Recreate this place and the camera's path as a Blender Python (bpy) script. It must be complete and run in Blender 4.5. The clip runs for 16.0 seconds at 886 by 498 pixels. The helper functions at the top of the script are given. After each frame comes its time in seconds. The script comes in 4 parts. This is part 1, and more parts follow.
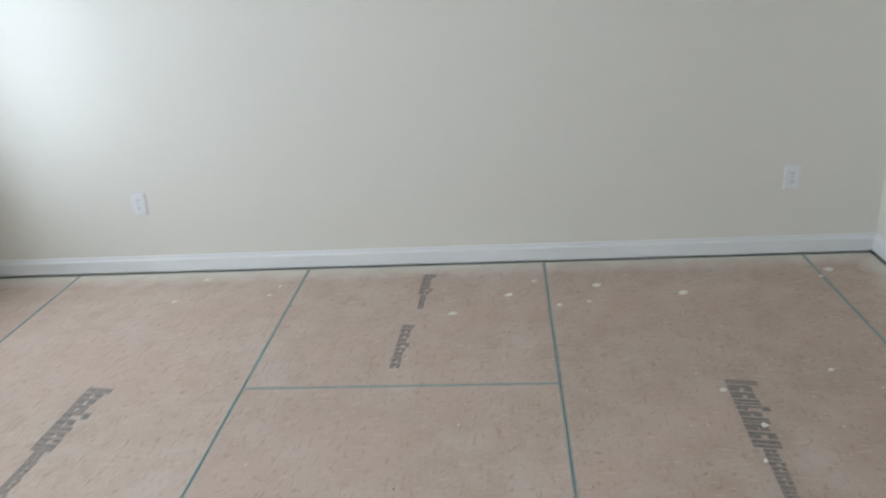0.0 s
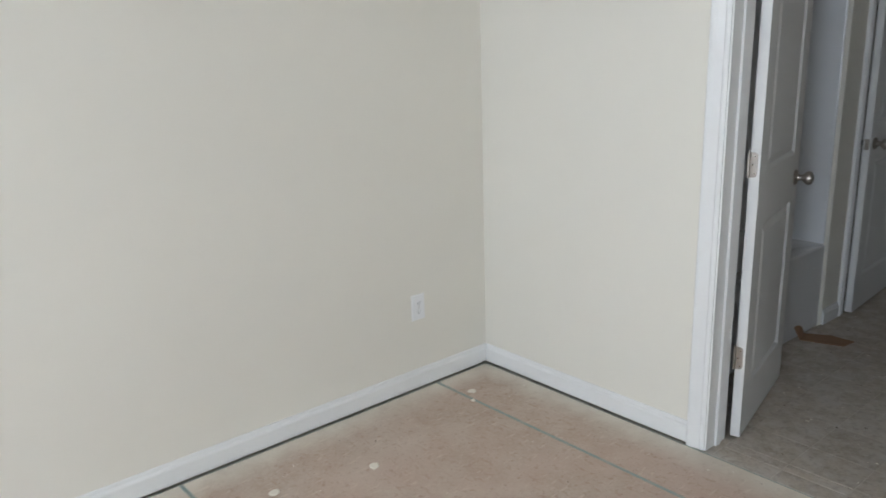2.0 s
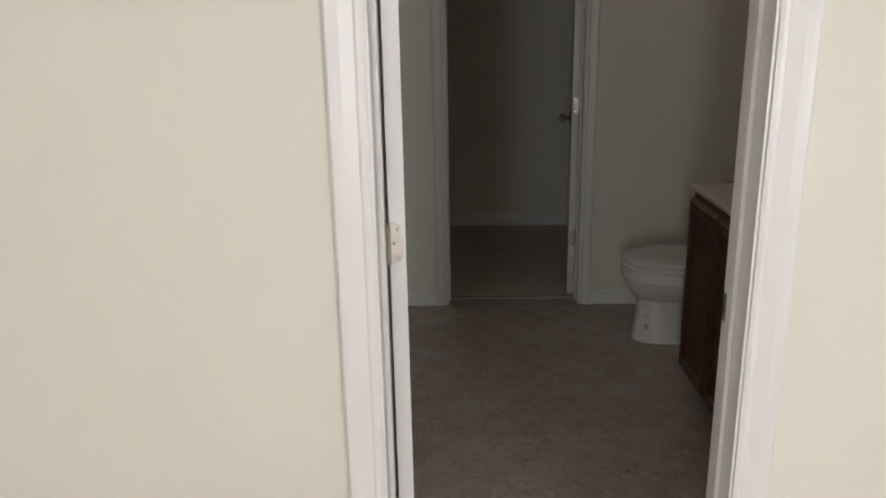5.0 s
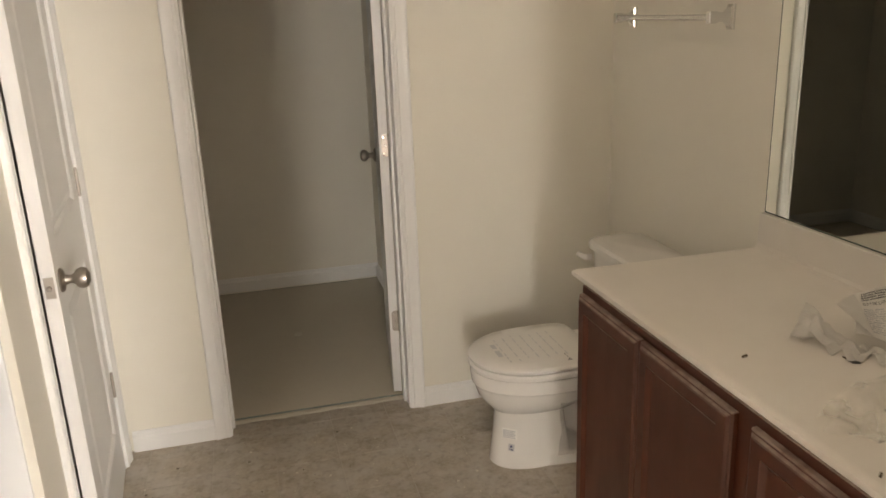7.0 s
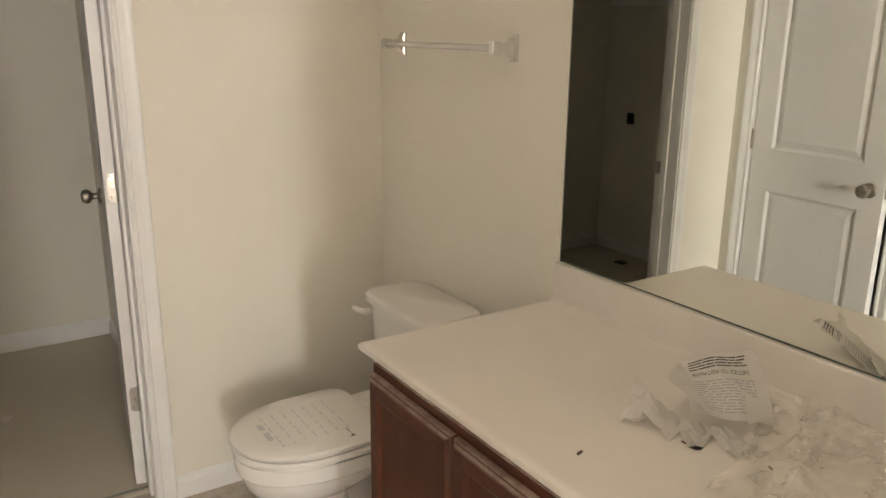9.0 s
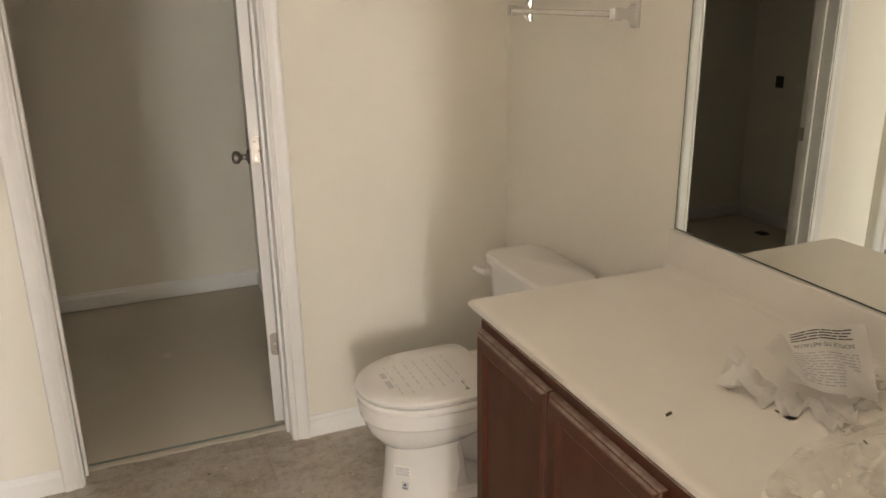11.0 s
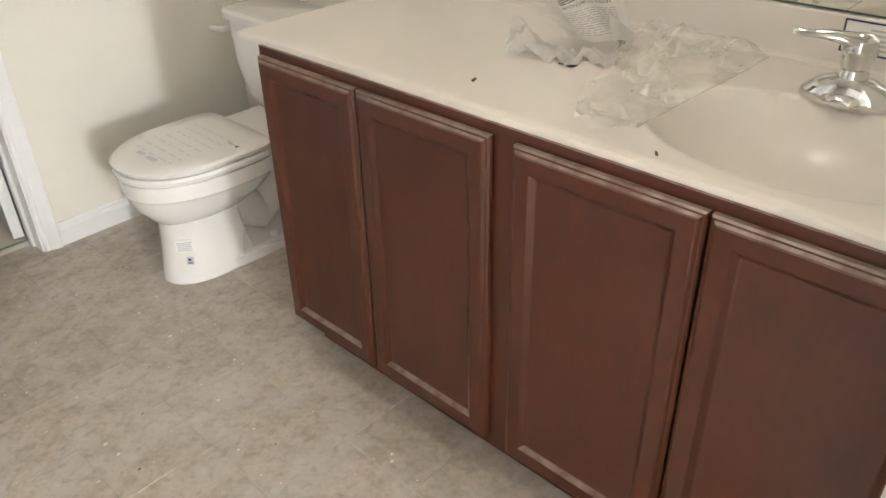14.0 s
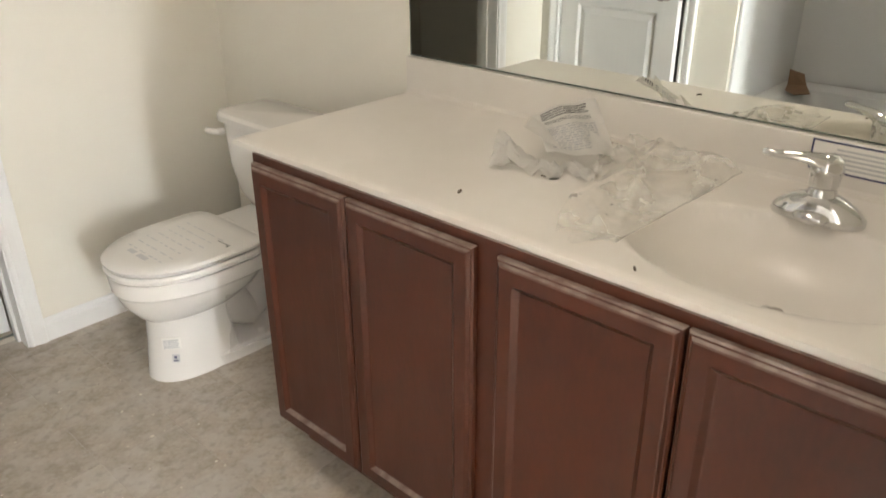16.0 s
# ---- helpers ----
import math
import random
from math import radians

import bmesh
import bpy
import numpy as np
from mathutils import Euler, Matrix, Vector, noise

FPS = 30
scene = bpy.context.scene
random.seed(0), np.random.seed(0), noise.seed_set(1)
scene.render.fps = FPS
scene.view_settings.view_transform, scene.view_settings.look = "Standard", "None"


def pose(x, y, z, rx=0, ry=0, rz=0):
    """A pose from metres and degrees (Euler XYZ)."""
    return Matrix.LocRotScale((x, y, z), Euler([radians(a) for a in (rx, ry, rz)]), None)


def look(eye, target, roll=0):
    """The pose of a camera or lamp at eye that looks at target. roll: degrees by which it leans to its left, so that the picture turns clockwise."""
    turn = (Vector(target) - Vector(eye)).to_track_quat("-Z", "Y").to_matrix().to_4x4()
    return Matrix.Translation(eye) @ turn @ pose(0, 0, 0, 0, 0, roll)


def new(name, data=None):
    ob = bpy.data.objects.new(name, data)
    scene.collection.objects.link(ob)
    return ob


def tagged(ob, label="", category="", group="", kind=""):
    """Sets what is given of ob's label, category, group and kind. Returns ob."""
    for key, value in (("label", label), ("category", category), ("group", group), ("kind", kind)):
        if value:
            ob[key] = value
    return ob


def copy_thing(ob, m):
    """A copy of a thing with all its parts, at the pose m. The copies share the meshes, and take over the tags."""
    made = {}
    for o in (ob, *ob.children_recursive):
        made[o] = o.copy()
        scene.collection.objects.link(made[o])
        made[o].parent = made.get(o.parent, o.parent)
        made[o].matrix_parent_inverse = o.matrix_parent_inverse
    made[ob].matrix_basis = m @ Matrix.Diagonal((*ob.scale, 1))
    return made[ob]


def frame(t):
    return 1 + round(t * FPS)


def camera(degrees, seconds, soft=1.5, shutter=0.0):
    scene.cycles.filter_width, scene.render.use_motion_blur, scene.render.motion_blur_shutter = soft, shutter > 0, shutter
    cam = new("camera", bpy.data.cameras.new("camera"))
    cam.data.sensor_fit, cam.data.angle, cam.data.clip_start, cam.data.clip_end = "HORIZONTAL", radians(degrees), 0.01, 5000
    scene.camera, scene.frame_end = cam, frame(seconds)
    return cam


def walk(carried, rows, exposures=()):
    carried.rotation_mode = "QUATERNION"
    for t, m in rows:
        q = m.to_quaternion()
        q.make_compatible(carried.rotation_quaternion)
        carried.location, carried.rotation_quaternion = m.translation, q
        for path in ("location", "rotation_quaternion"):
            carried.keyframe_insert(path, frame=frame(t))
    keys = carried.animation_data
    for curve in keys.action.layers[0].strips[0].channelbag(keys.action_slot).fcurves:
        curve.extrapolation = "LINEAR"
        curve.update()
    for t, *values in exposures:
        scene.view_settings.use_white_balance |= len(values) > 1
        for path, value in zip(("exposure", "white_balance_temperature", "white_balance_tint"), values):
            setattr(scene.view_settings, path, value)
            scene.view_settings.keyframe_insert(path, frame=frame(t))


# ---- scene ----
cam = camera(59.0, 16.0, 1.5, 0.35)
PATH = [
    (0, (2.343, -1.746, 1.505), (0.492, -1.911, 0.764), -3.7),
    (0.5, (2.098, -1.972, 1.545), (0.23, -1.733, 0.87), -2.9),
    (1, (1.843, -2.263, 1.544), (0.06, -1.556, 0.975), -1.8),
    (1.5, (1.637, -2.392, 1.574), (0.004, -1.378, 1.023), -2.8),
    (2, (1.337, -2.465, 1.542), (-0.128, -1.21, 1.011), -1.8),
    (2.5, (1.051, -2.517, 1.551), (-0.185, -1.033, 1.033), -1.7),
    (3, (0.753, -2.493, 1.562), (-0.171, -0.798, 1.039), -2.4),
    (3.5, (0.515, -2.29, 1.535), (-0.138, -0.477, 1.001), -2.2),
    (3.7, (0.433, -2.195, 1.546), (-0.117, -0.348, 1.011), -2.3),
    (5.8, (0.081, -0.861, 1.508), (0.362, 1.035, 0.938), -1.6),
    (6, (0.089, -0.7, 1.518), (0.464, 1.177, 0.938), -2.2),
    (6.5, (0.135, -0.458, 1.536), (0.651, 1.382, 0.946), -2.7),
    (7, (0.228, -0.241, 1.554), (0.695, 1.615, 0.974), -2.2),
    (7.5, (0.262, -0.057, 1.573), (0.878, 1.756, 0.993), -1.3),
    (8, (0.302, 0.12, 1.583), (1.252, 1.795, 1.041), -0.2),
    (8.2, (0.327, 0.144, 1.571), (1.369, 1.768, 1.043), 0.1),
    (10.5, (0.299, 0.106, 1.548), (1.304, 1.745, 0.996), 2.3),
    (11, (0.344, 0.039, 1.574), (1.062, 1.798, 0.948), -0.9),
    (11.5, (0.228, 0.016, 1.572), (1.06, 1.706, 0.903), 1.2),
    (12, (0.164, 0.054, 1.498), (1.25, 1.543, 0.722), -0.4),
    (12.5, (0.108, 0.063, 1.435), (1.291, 1.379, 0.504), -2.7),
    (13, (0.108, 0.074, 1.39), (1.292, 1.328, 0.378), -2.8),
    (13.5, (0.108, 0.075, 1.372), (1.304, 1.287, 0.322), -1.6),
    (14, (0.102, 0.069, 1.376), (1.32, 1.253, 0.32), -1.4),
    (14.5, (0.1, 0.066, 1.379), (1.343, 1.243, 0.345), -1.1),
    (15, (0.103, 0.069, 1.389), (1.363, 1.259, 0.391), -0.9),
    (15.5, (0.106, 0.066, 1.39), (1.384, 1.275, 0.439), -0.7),
    (16, (0.102, 0.059, 1.422), (1.419, 1.294, 0.562), -0.4),
]
walk(cam, [(t, look(eye, target, roll)) for t, eye, target, roll in PATH], [
    (0, -0.82, 5800, 10), (1.5, -0.52, 5950, 11), (2.5, -0.5, 6050, 12), (3.5, -0.62, 5900, 11), (4.6, -0.5, 6600, 15), (5.8, -0.2, 7500, 17), (6.0, 0.0, 7750, 18), (6.5, 1.05, 8150, 20), (7.0, 1.65, 8150, 19), (8.2, 2.0, 7950, 18), (11, 1.95, 7850, 19), (13, 2.55, 6800, 15), (14, 2.6, 6750, 15), (16, 2.5, 6900, 15)])

# ---- world and light ----
world = bpy.data.worlds.new("world")
scene.world = world
world.use_nodes = True
wn = world.node_tree
sky = wn.nodes.new("ShaderNodeTexSky")
sky.sky_type = 'NISHITA'
sky.sun_disc = False
sky.sun_elevation, sky.sun_rotation = radians(48), radians(20)
wn.nodes["Background"].inputs[1].default_value = 0.12
wn.links.new(sky.outputs[0], wn.nodes["Background"].inputs[0])

sun_data = bpy.data.lights.new("sun", "SUN")
sun_data.energy, sun_data.angle, sun_data.color = 3.0, radians(0.5), (1, 0.95, 0.88)
sun = new("sun", sun_data)
sun.matrix_world = look((3, 9, 10), (0, 0, 0))

WINDOWS = ((-0.78, -0.38), (1.45, 2.50))   # bedroom window openings along x
for k, (wa, wb) in enumerate(WINDOWS):
    al = bpy.data.lights.new("window_light", "AREA")
    al.shape, al.size, al.size_y = 'RECTANGLE', wb - wa, 1.45
    al.energy, al.color = 84 * (wb - wa), (0.86, 0.94, 1.0)
    new("window_light", al).matrix_world = look(((wa + wb) / 2, -4.46, 1.37), ((wa + wb) / 2, 0, 1.0))


# ---- materials ----
def mat(name, base, rough=0.5, metal=0.0, noise_scale=0, amount=0.0, dark=None, bump=0.0, bump_scale=200.0, rand=0.0, coat=0.0, detail=5.0, stretch=None, transmission=0.0, alpha=1.0, rough_var=0.0):
    m = bpy.data.materials.new(name)
    m.use_nodes = True
    nt = m.node_tree
    n, l = nt.nodes, nt.links
    b = n["Principled BSDF"]
    b.inputs["Base Color"].default_value = (*base, 1)
    b.inputs["Roughness"].default_value = rough
    b.inputs["Metallic"].default_value = metal
    b.inputs["Coat Weight"].default_value = coat
    b.inputs["Transmission Weight"].default_value = transmission
    b.inputs["Alpha"].default_value = alpha
    tc = n.new("ShaderNodeTexCoord")
    mp = n.new("ShaderNodeMapping")
    l.new(tc.outputs["Object"], mp.inputs[0])
    if stretch:
        mp.inputs["Scale"].default_value = stretch
    out = None
    if noise_scale:
        t1 = n.new("ShaderNodeTexNoise")
        t1.inputs["Scale"].default_value, t1.inputs["Detail"].default_value = noise_scale, detail
        l.new(mp.outputs[0], t1.inputs["Vector"])
        t2 = n.new("ShaderNodeTexNoise")
        t2.inputs["Scale"].default_value, t2.inputs["Detail"].default_value = noise_scale * 7.3, 4
        l.new(mp.outputs[0], t2.inputs["Vector"])
        add = n.new("ShaderNodeMix")
        add.inputs[0].default_value = 0.4
        l.new(t1.outputs[0], add.inputs[2])
        l.new(t2.outputs[0], add.inputs[3])
        ramp = n.new("ShaderNodeMapRange")
        ramp.inputs[1].default_value, ramp.inputs[2].default_value = 0.36, 0.64
        ramp.inputs[4].default_value = amount
        l.new(add.outputs[0], ramp.inputs[0])
        mix = n.new("ShaderNodeMix")
        mix.data_type = 'RGBA'
        mix.inputs[6].default_value = (*base, 1)
        mix.inputs[7].default_value = (*(dark or [c * 0.6 for c in base]), 1)
        l.new(ramp.outputs[0], mix.inputs[0])
        out = mix.outputs[2]
        if rough_var:
            rr = n.new("ShaderNodeMapRange")
            rr.inputs[1].default_value, rr.inputs[2].default_value = 0.35, 0.65
            rr.inputs[3].default_value, rr.inputs[4].default_value = rough - rough_var, rough + rough_var
            l.new(t1.outputs[0], rr.inputs[0])
            l.new(rr.outputs[0], b.inputs["Roughness"])
    if rand:
        oi = n.new("ShaderNodeObjectInfo")
        hsv = n.new("ShaderNodeHueSaturation")
        rr = n.new("ShaderNodeMapRange")
        rr.inputs[3].default_value, rr.inputs[4].default_value = 1 - rand, 1 + rand
        l.new(oi.outputs["Random"], rr.inputs[0])
        l.new(rr.outputs[0], hsv.inputs["Value"])
        if out:
            l.new(out, hsv.inputs["Color"])
        else:
            hsv.inputs["Color"].default_value = (*base, 1)
        out = hsv.outputs[0]
    if out:
        l.new(out, b.inputs["Base Color"])
    if bump:
        t3 = n.new("ShaderNodeTexNoise")
        t3.inputs["Scale"].default_value, t3.inputs["Detail"].default_value = bump_scale, 3
        l.new(mp.outputs[0], t3.inputs["Vector"])
        bp = n.new("ShaderNodeBump")
        bp.inputs["Strength"].default_value, bp.inputs["Distance"].default_value = bump, 0.002
        l.new(t3.outputs[0], bp.inputs["Height"])
        l.new(bp.outputs[0], b.inputs["Normal"])
    return m


def world_spots(m, scale, low, high, colour, weight, stretch=(1, 1, 1)):
    """Stains in world-size noise laid over a material's base colour."""
    n, l = m.node_tree.nodes, m.node_tree.links
    b = n["Principled BSDF"]
    src = b.inputs["Base Color"].links[0].from_socket
    geo = n.new("ShaderNodeNewGeometry")
    t = n.new("ShaderNodeTexNoise")
    t.inputs["Scale"].default_value, t.inputs["Detail"].default_value = scale, 6
    mp = n.new("ShaderNodeMapping")
    mp.inputs["Scale"].default_value = stretch
    mp.inputs["Rotation"].default_value = (0, 0, 0.3 if stretch != (1, 1, 1) else 0)
    l.new(geo.outputs["Position"], mp.inputs[0])
    l.new(mp.outputs[0], t.inputs["Vector"])
    r = n.new("ShaderNodeMapRange")
    r.inputs[1].default_value, r.inputs[2].default_value, r.inputs[4].default_value = low, high, weight
    l.new(t.outputs[0], r.inputs[0])
    mx = n.new("ShaderNodeMix")
    mx.data_type = 'RGBA'
    l.new(r.outputs[0], mx.inputs[0])
    l.new(src, mx.inputs[6])
    mx.inputs[7].default_value = (*colour, 1)
    l.new(mx.outputs[2], b.inputs["Base Color"])
    return m


def dusty(m, colour, low, high, weight):
    """Dust that has settled on the faces that look up."""
    n, l = m.node_tree.nodes, m.node_tree.links
    b = n["Principled BSDF"]
    src = b.inputs["Base Color"].links[0].from_socket
    geo = n.new("ShaderNodeNewGeometry")
    sep = n.new("ShaderNodeSeparateXYZ")
    l.new(geo.outputs["Normal"], sep.inputs[0])
    r = n.new("ShaderNodeMapRange")
    r.inputs[1].default_value, r.inputs[2].default_value, r.inputs[4].default_value = low, high, weight
    l.new(sep.outputs[2], r.inputs[0])
    t = n.new("ShaderNodeTexNoise")
    t.inputs["Scale"].default_value, t.inputs["Detail"].default_value = 28, 6
    l.new(geo.outputs["Position"], t.inputs["Vector"])
    rn = n.new("ShaderNodeMapRange")
    rn.inputs[1].default_value, rn.inputs[2].default_value, rn.inputs[3].default_value = 0.35, 0.6, 0.35
    l.new(t.outputs[0], rn.inputs[0])
    mul = n.new("ShaderNodeMath")
    mul.operation = 'MULTIPLY'
    l.new(r.outputs[0], mul.inputs[0])
    l.new(rn.outputs[0], mul.inputs[1])
    mx = n.new("ShaderNodeMix")
    mx.data_type = 'RGBA'
    l.new(mul.outputs[0], mx.inputs[0])
    l.new(src, mx.inputs[6])
    mx.inputs[7].default_value = (*colour, 1)
    l.new(mx.outputs[2], b.inputs["Base Color"])
    return m


WALL = mat("wall_paint", (0.80, 0.77, 0.69), 0.62, noise_scale=1.3, amount=0.25, dark=(0.775, 0.745, 0.67), bump=0.12, bump_scale=260)
CEIL = mat("ceiling_paint", (0.84, 0.83, 0.80), 0.8, noise_scale=2, amount=0.2, dark=(0.8, 0.79, 0.76), bump=0.3, bump_scale=90)
TRIM = mat("trim_paint", (0.83, 0.83, 0.82), 0.33, noise_scale=5, amount=0.3, dark=(0.78, 0.775, 0.755), bump=0.04, bump_scale=60)
DOORP = mat("door_paint", (0.80, 0.80, 0.79), 0.38, noise_scale=6, amount=0.35, dark=(0.745, 0.74, 0.72), bump=0.14, bump_scale=60, stretch=(14, 14, 0.7))
OSB = mat("subfloor_panel", (0.57, 0.47, 0.385), 0.8, noise_scale=9, amount=0.75, dark=(0.45, 0.33, 0.25), bump=0.5, bump_scale=70, rand=0.05)
OSB = world_spots(OSB, 3.1, 0.5, 0.7, (0.60, 0.51, 0.43), 0.7)
OSB = world_spots(OSB, 1.7, 0.42, 0.62, (0.55, 0.41, 0.33), 0.6)
OSB = world_spots(OSB, 34, 0.58, 0.72, (0.36, 0.235, 0.16), 0.6)
OSB = world_spots(OSB, 13, 0.60, 0.68, (0.40, 0.27, 0.19), 0.5, (1.0, 4.5, 1))
OSB = world_spots(OSB, 15, 0.60, 0.68, (0.66, 0.56, 0.46), 0.5, (4.0, 1.0, 1))
OSB = world_spots(OSB, 60, 0.66, 0.70, (0.22, 0.14, 0.10), 0.7, (1.0, 3.0, 1))
TEAL = mat("edge_sealer", (0.24, 0.33, 0.31), 0.8, noise_scale=25, amount=0.9, dark=(0.38, 0.37, 0.32))
INK = mat("panel_ink", (0.17, 0.16, 0.155), 0.8, noise_scale=60, amount=0.8, dark=(0.36, 0.30, 0.25))
MUD = mat("joint_compound", (0.80, 0.76, 0.67), 0.8, noise_scale=40, amount=0.4, dark=(0.7, 0.66, 0.57))
TILE = mat("vinyl_tile", (0.52, 0.46, 0.385), 0.42, noise_scale=11, amount=0.7, dark=(0.30, 0.245, 0.185), bump=0.15, bump_scale=90, rand=0.06, rough_var=0.1)
TILE = world_spots(TILE, 8, 0.46, 0.66, (0.53, 0.49, 0.445), 0.7)
TILE = world_spots(TILE, 24, 0.50, 0.68, (0.56, 0.525, 0.475), 0.6)
TILE = world_spots(TILE, 36, 0.52, 0.66, (0.25, 0.205, 0.16), 0.4)
TILE = world_spots(TILE, 2.0, 0.50, 0.75, (0.60, 0.59, 0.58), 0.3)
GROUT = mat("vinyl_joint", (0.44, 0.395, 0.335), 0.6, noise_scale=6, amount=0.9, dark=(0.56, 0.52, 0.46))
WOOD = mat("cherry_stain", (0.086, 0.0210, 0.0082), 0.36, noise_scale=5, amount=0.55, dark=(0.044, 0.0125, 0.006), bump=0.05, bump_scale=40, stretch=(2.5, 2.5, 0.9), rough_var=0.05)
WOOD = dusty(WOOD, (0.33, 0.27, 0.23), 0.3, 0.8, 0.8)
MARBLE = mat("cultured_marble", (0.79, 0.755, 0.705), 0.32, noise_scale=4, amount=0.4, dark=(0.76, 0.72, 0.66), coat=0.15)
MARBLE = world_spots(MARBLE, 3.5, 0.40, 0.85, (0.62, 0.58, 0.52), 0.35)
CHINA = mat("vitreous_china", (0.84, 0.82, 0.79), 0.09, noise_scale=3, amount=0.2, dark=(0.80, 0.775, 0.74), coat=0.4)
SEATP = mat("seat_plastic", (0.86, 0.84, 0.81), 0.2, noise_scale=8, amount=0.2, dark=(0.8, 0.78, 0.75))
CHROME = mat("chrome", (0.74, 0.745, 0.75), 0.07, 1.0)
NICKEL = mat("satin_nickel", (0.46, 0.42, 0.38), 0.38, 1.0, noise_scale=40, amount=0.3, bump=0.03, bump_scale=300)
MIRROR = mat("mirror_silver", (0.82, 0.84, 0.79), 0.0, 1.0)
MIRROR_EDGE = mat("mirror_edge", (0.10, 0.13, 0.11), 0.2)
CLEAR = mat("clear_acrylic", (0.96, 0.95, 0.93), 0.12, transmission=0.75)
PLATE = mat("outlet_plastic", (0.84, 0.84, 0.83), 0.3)
SLOT = mat("dark_slot", (0.015, 0.015, 0.015), 0.6)
PAPER = mat("paper", (0.89, 0.875, 0.84), 0.8, noise_scale=20, amount=0.25, dark=(0.81, 0.78, 0.73))
PRINT = mat("print_ink", (0.10, 0.10, 0.10), 0.8)
PRINT_PALE = mat("pale_print", (0.56, 0.56, 0.57), 0.8)
PRINT_BLUE = mat("navy_print", (0.035, 0.04, 0.13), 0.7)
FILM = mat("plastic_film", (0.80, 0.78, 0.71), 0.16)
fb = FILM.node_tree.nodes["Principled BSDF"]
fnz = FILM.node_tree.nodes.new("ShaderNodeTexNoise")
fnz.inputs["Scale"].default_value, fnz.inputs["Detail"].default_value = 16, 5
fco = FILM.node_tree.nodes.new("ShaderNodeTexCoord")
fmr = FILM.node_tree.nodes.new("ShaderNodeMapRange")
fmr.inputs[1].default_value, fmr.inputs[2].default_value = 0.38, 0.66
fmr.inputs[3].default_value, fmr.inputs[4].default_value = 0.15, 0.48
FILM.node_tree.links.new(fco.outputs["Object"], fnz.inputs["Vector"])
FILM.node_tree.links.new(fnz.outputs[0], fmr.inputs[0])
FILM.node_tree.links.new(fmr.outputs[0], fb.inputs["Alpha"])
WRAP = mat("clear_wrap", (0.88, 0.87, 0.86), 0.12, alpha=0.22)
TUBM = mat("tub_fibreglass", (0.82, 0.83, 0.84), 0.16, noise_scale=3, amount=0.2, dark=(0.78, 0.79, 0.80))
CARD = mat("cardboard", (0.30, 0.185, 0.11), 0.85, noise_scale=14, amount=0.5, dark=(0.22, 0.13, 0.075))
DEBRIS = mat("debris", (0.10, 0.075, 0.05), 0.9, noise_scale=30, amount=0.5)
GLASS = mat("window_glass", (1, 1, 1), 0.0, transmission=1.0)
# glow of the added, unseen bathroom fill light
GLOW = mat("fill_diffuser", (0.9, 0.88, 0.84), 0.5)
GLOW.node_tree.nodes["Principled BSDF"].inputs["Emission Color"].default_value = (1.0, 0.91, 0.79, 1)
GLOW.node_tree.nodes["Principled BSDF"].inputs["Emission Strength"].default_value = 4.9
GRASS = mat("lawn", (0.07, 0.11, 0.04), 0.9, noise_scale=0.8, amount=0.7, dark=(0.10, 0.10, 0.05))

# paint overspray on the subfloor along the bedroom walls
n_, l_ = OSB.node_tree.nodes, OSB.node_tree.links
g_ = n_.new("ShaderNodeNewGeometry")
s_ = n_.new("ShaderNodeSeparateXYZ")
l_.new(g_.outputs["Position"], s_.inputs[0])


def math_node(op, a, b):
    m = n_.new("ShaderNodeMath")
    m.operation = op
    for i, v in enumerate((a, b)):
        if isinstance(v, (int, float)):
            m.inputs[i].default_value = v
        else:
            l_.new(v, m.inputs[i])
    return m.outputs[0]


wob_ = n_.new("ShaderNodeTexNoise")
wob_.inputs["Scale"].default_value, wob_.inputs["Detail"].default_value = 9, 5
l_.new(g_.outputs["Position"], wob_.inputs["Vector"])
near_ = math_node('MINIMUM', math_node('ADD', s_.outputs[0], 1.22), math_node('MULTIPLY', math_node('ADD', s_.outputs[1], 0.02), -1))
near_ = math_node('ADD', near_, math_node('MULTIPLY', math_node('SUBTRACT', wob_.outputs[0], 0.5), 0.10))
r_ = n_.new("ShaderNodeMapRange")
r_.inputs[1].default_value, r_.inputs[2].default_value = 0.17, 0.03
r_.inputs[3].default_value, r_.inputs[4].default_value = 0.0, 0.8
l_.new(near_, r_.inputs[0])
m_ = n_.new("ShaderNodeMix")
m_.data_type = 'RGBA'
b_ = n_["Principled BSDF"]
l_.new(r_.outputs[0], m_.inputs[0])
l_.new(b_.inputs["Base Color"].links[0].from_socket, m_.inputs[6])
m_.inputs[7].default_value = (0.74, 0.70, 0.60, 1)
l_.new(m_.outputs[2], b_.inputs["Base Color"])


# ---- mesh helpers ----
def empty(name, m=None):
    ob = new(name)
    ob.empty_display_size = 0.05
    if m is not None:
        ob.matrix_world = m
    return ob


def part(name, bm, material, parent=None, label="", smooth=False):
    me = bpy.data.meshes.new(name)
    bm.normal_update()
    bm.to_mesh(me)
    bm.free()
    for m in (material if isinstance(material, (list, tuple)) else [material]):
        me.materials.append(m)
    if smooth:
        me.polygons.foreach_set("use_smooth", [True] * len(me.polygons))
        me.set_sharp_from_angle(angle=radians(38))
    ob = new(name, me)
    if parent is not None:
        ob.parent = parent
    if label:
        ob["label"] = label
    return ob


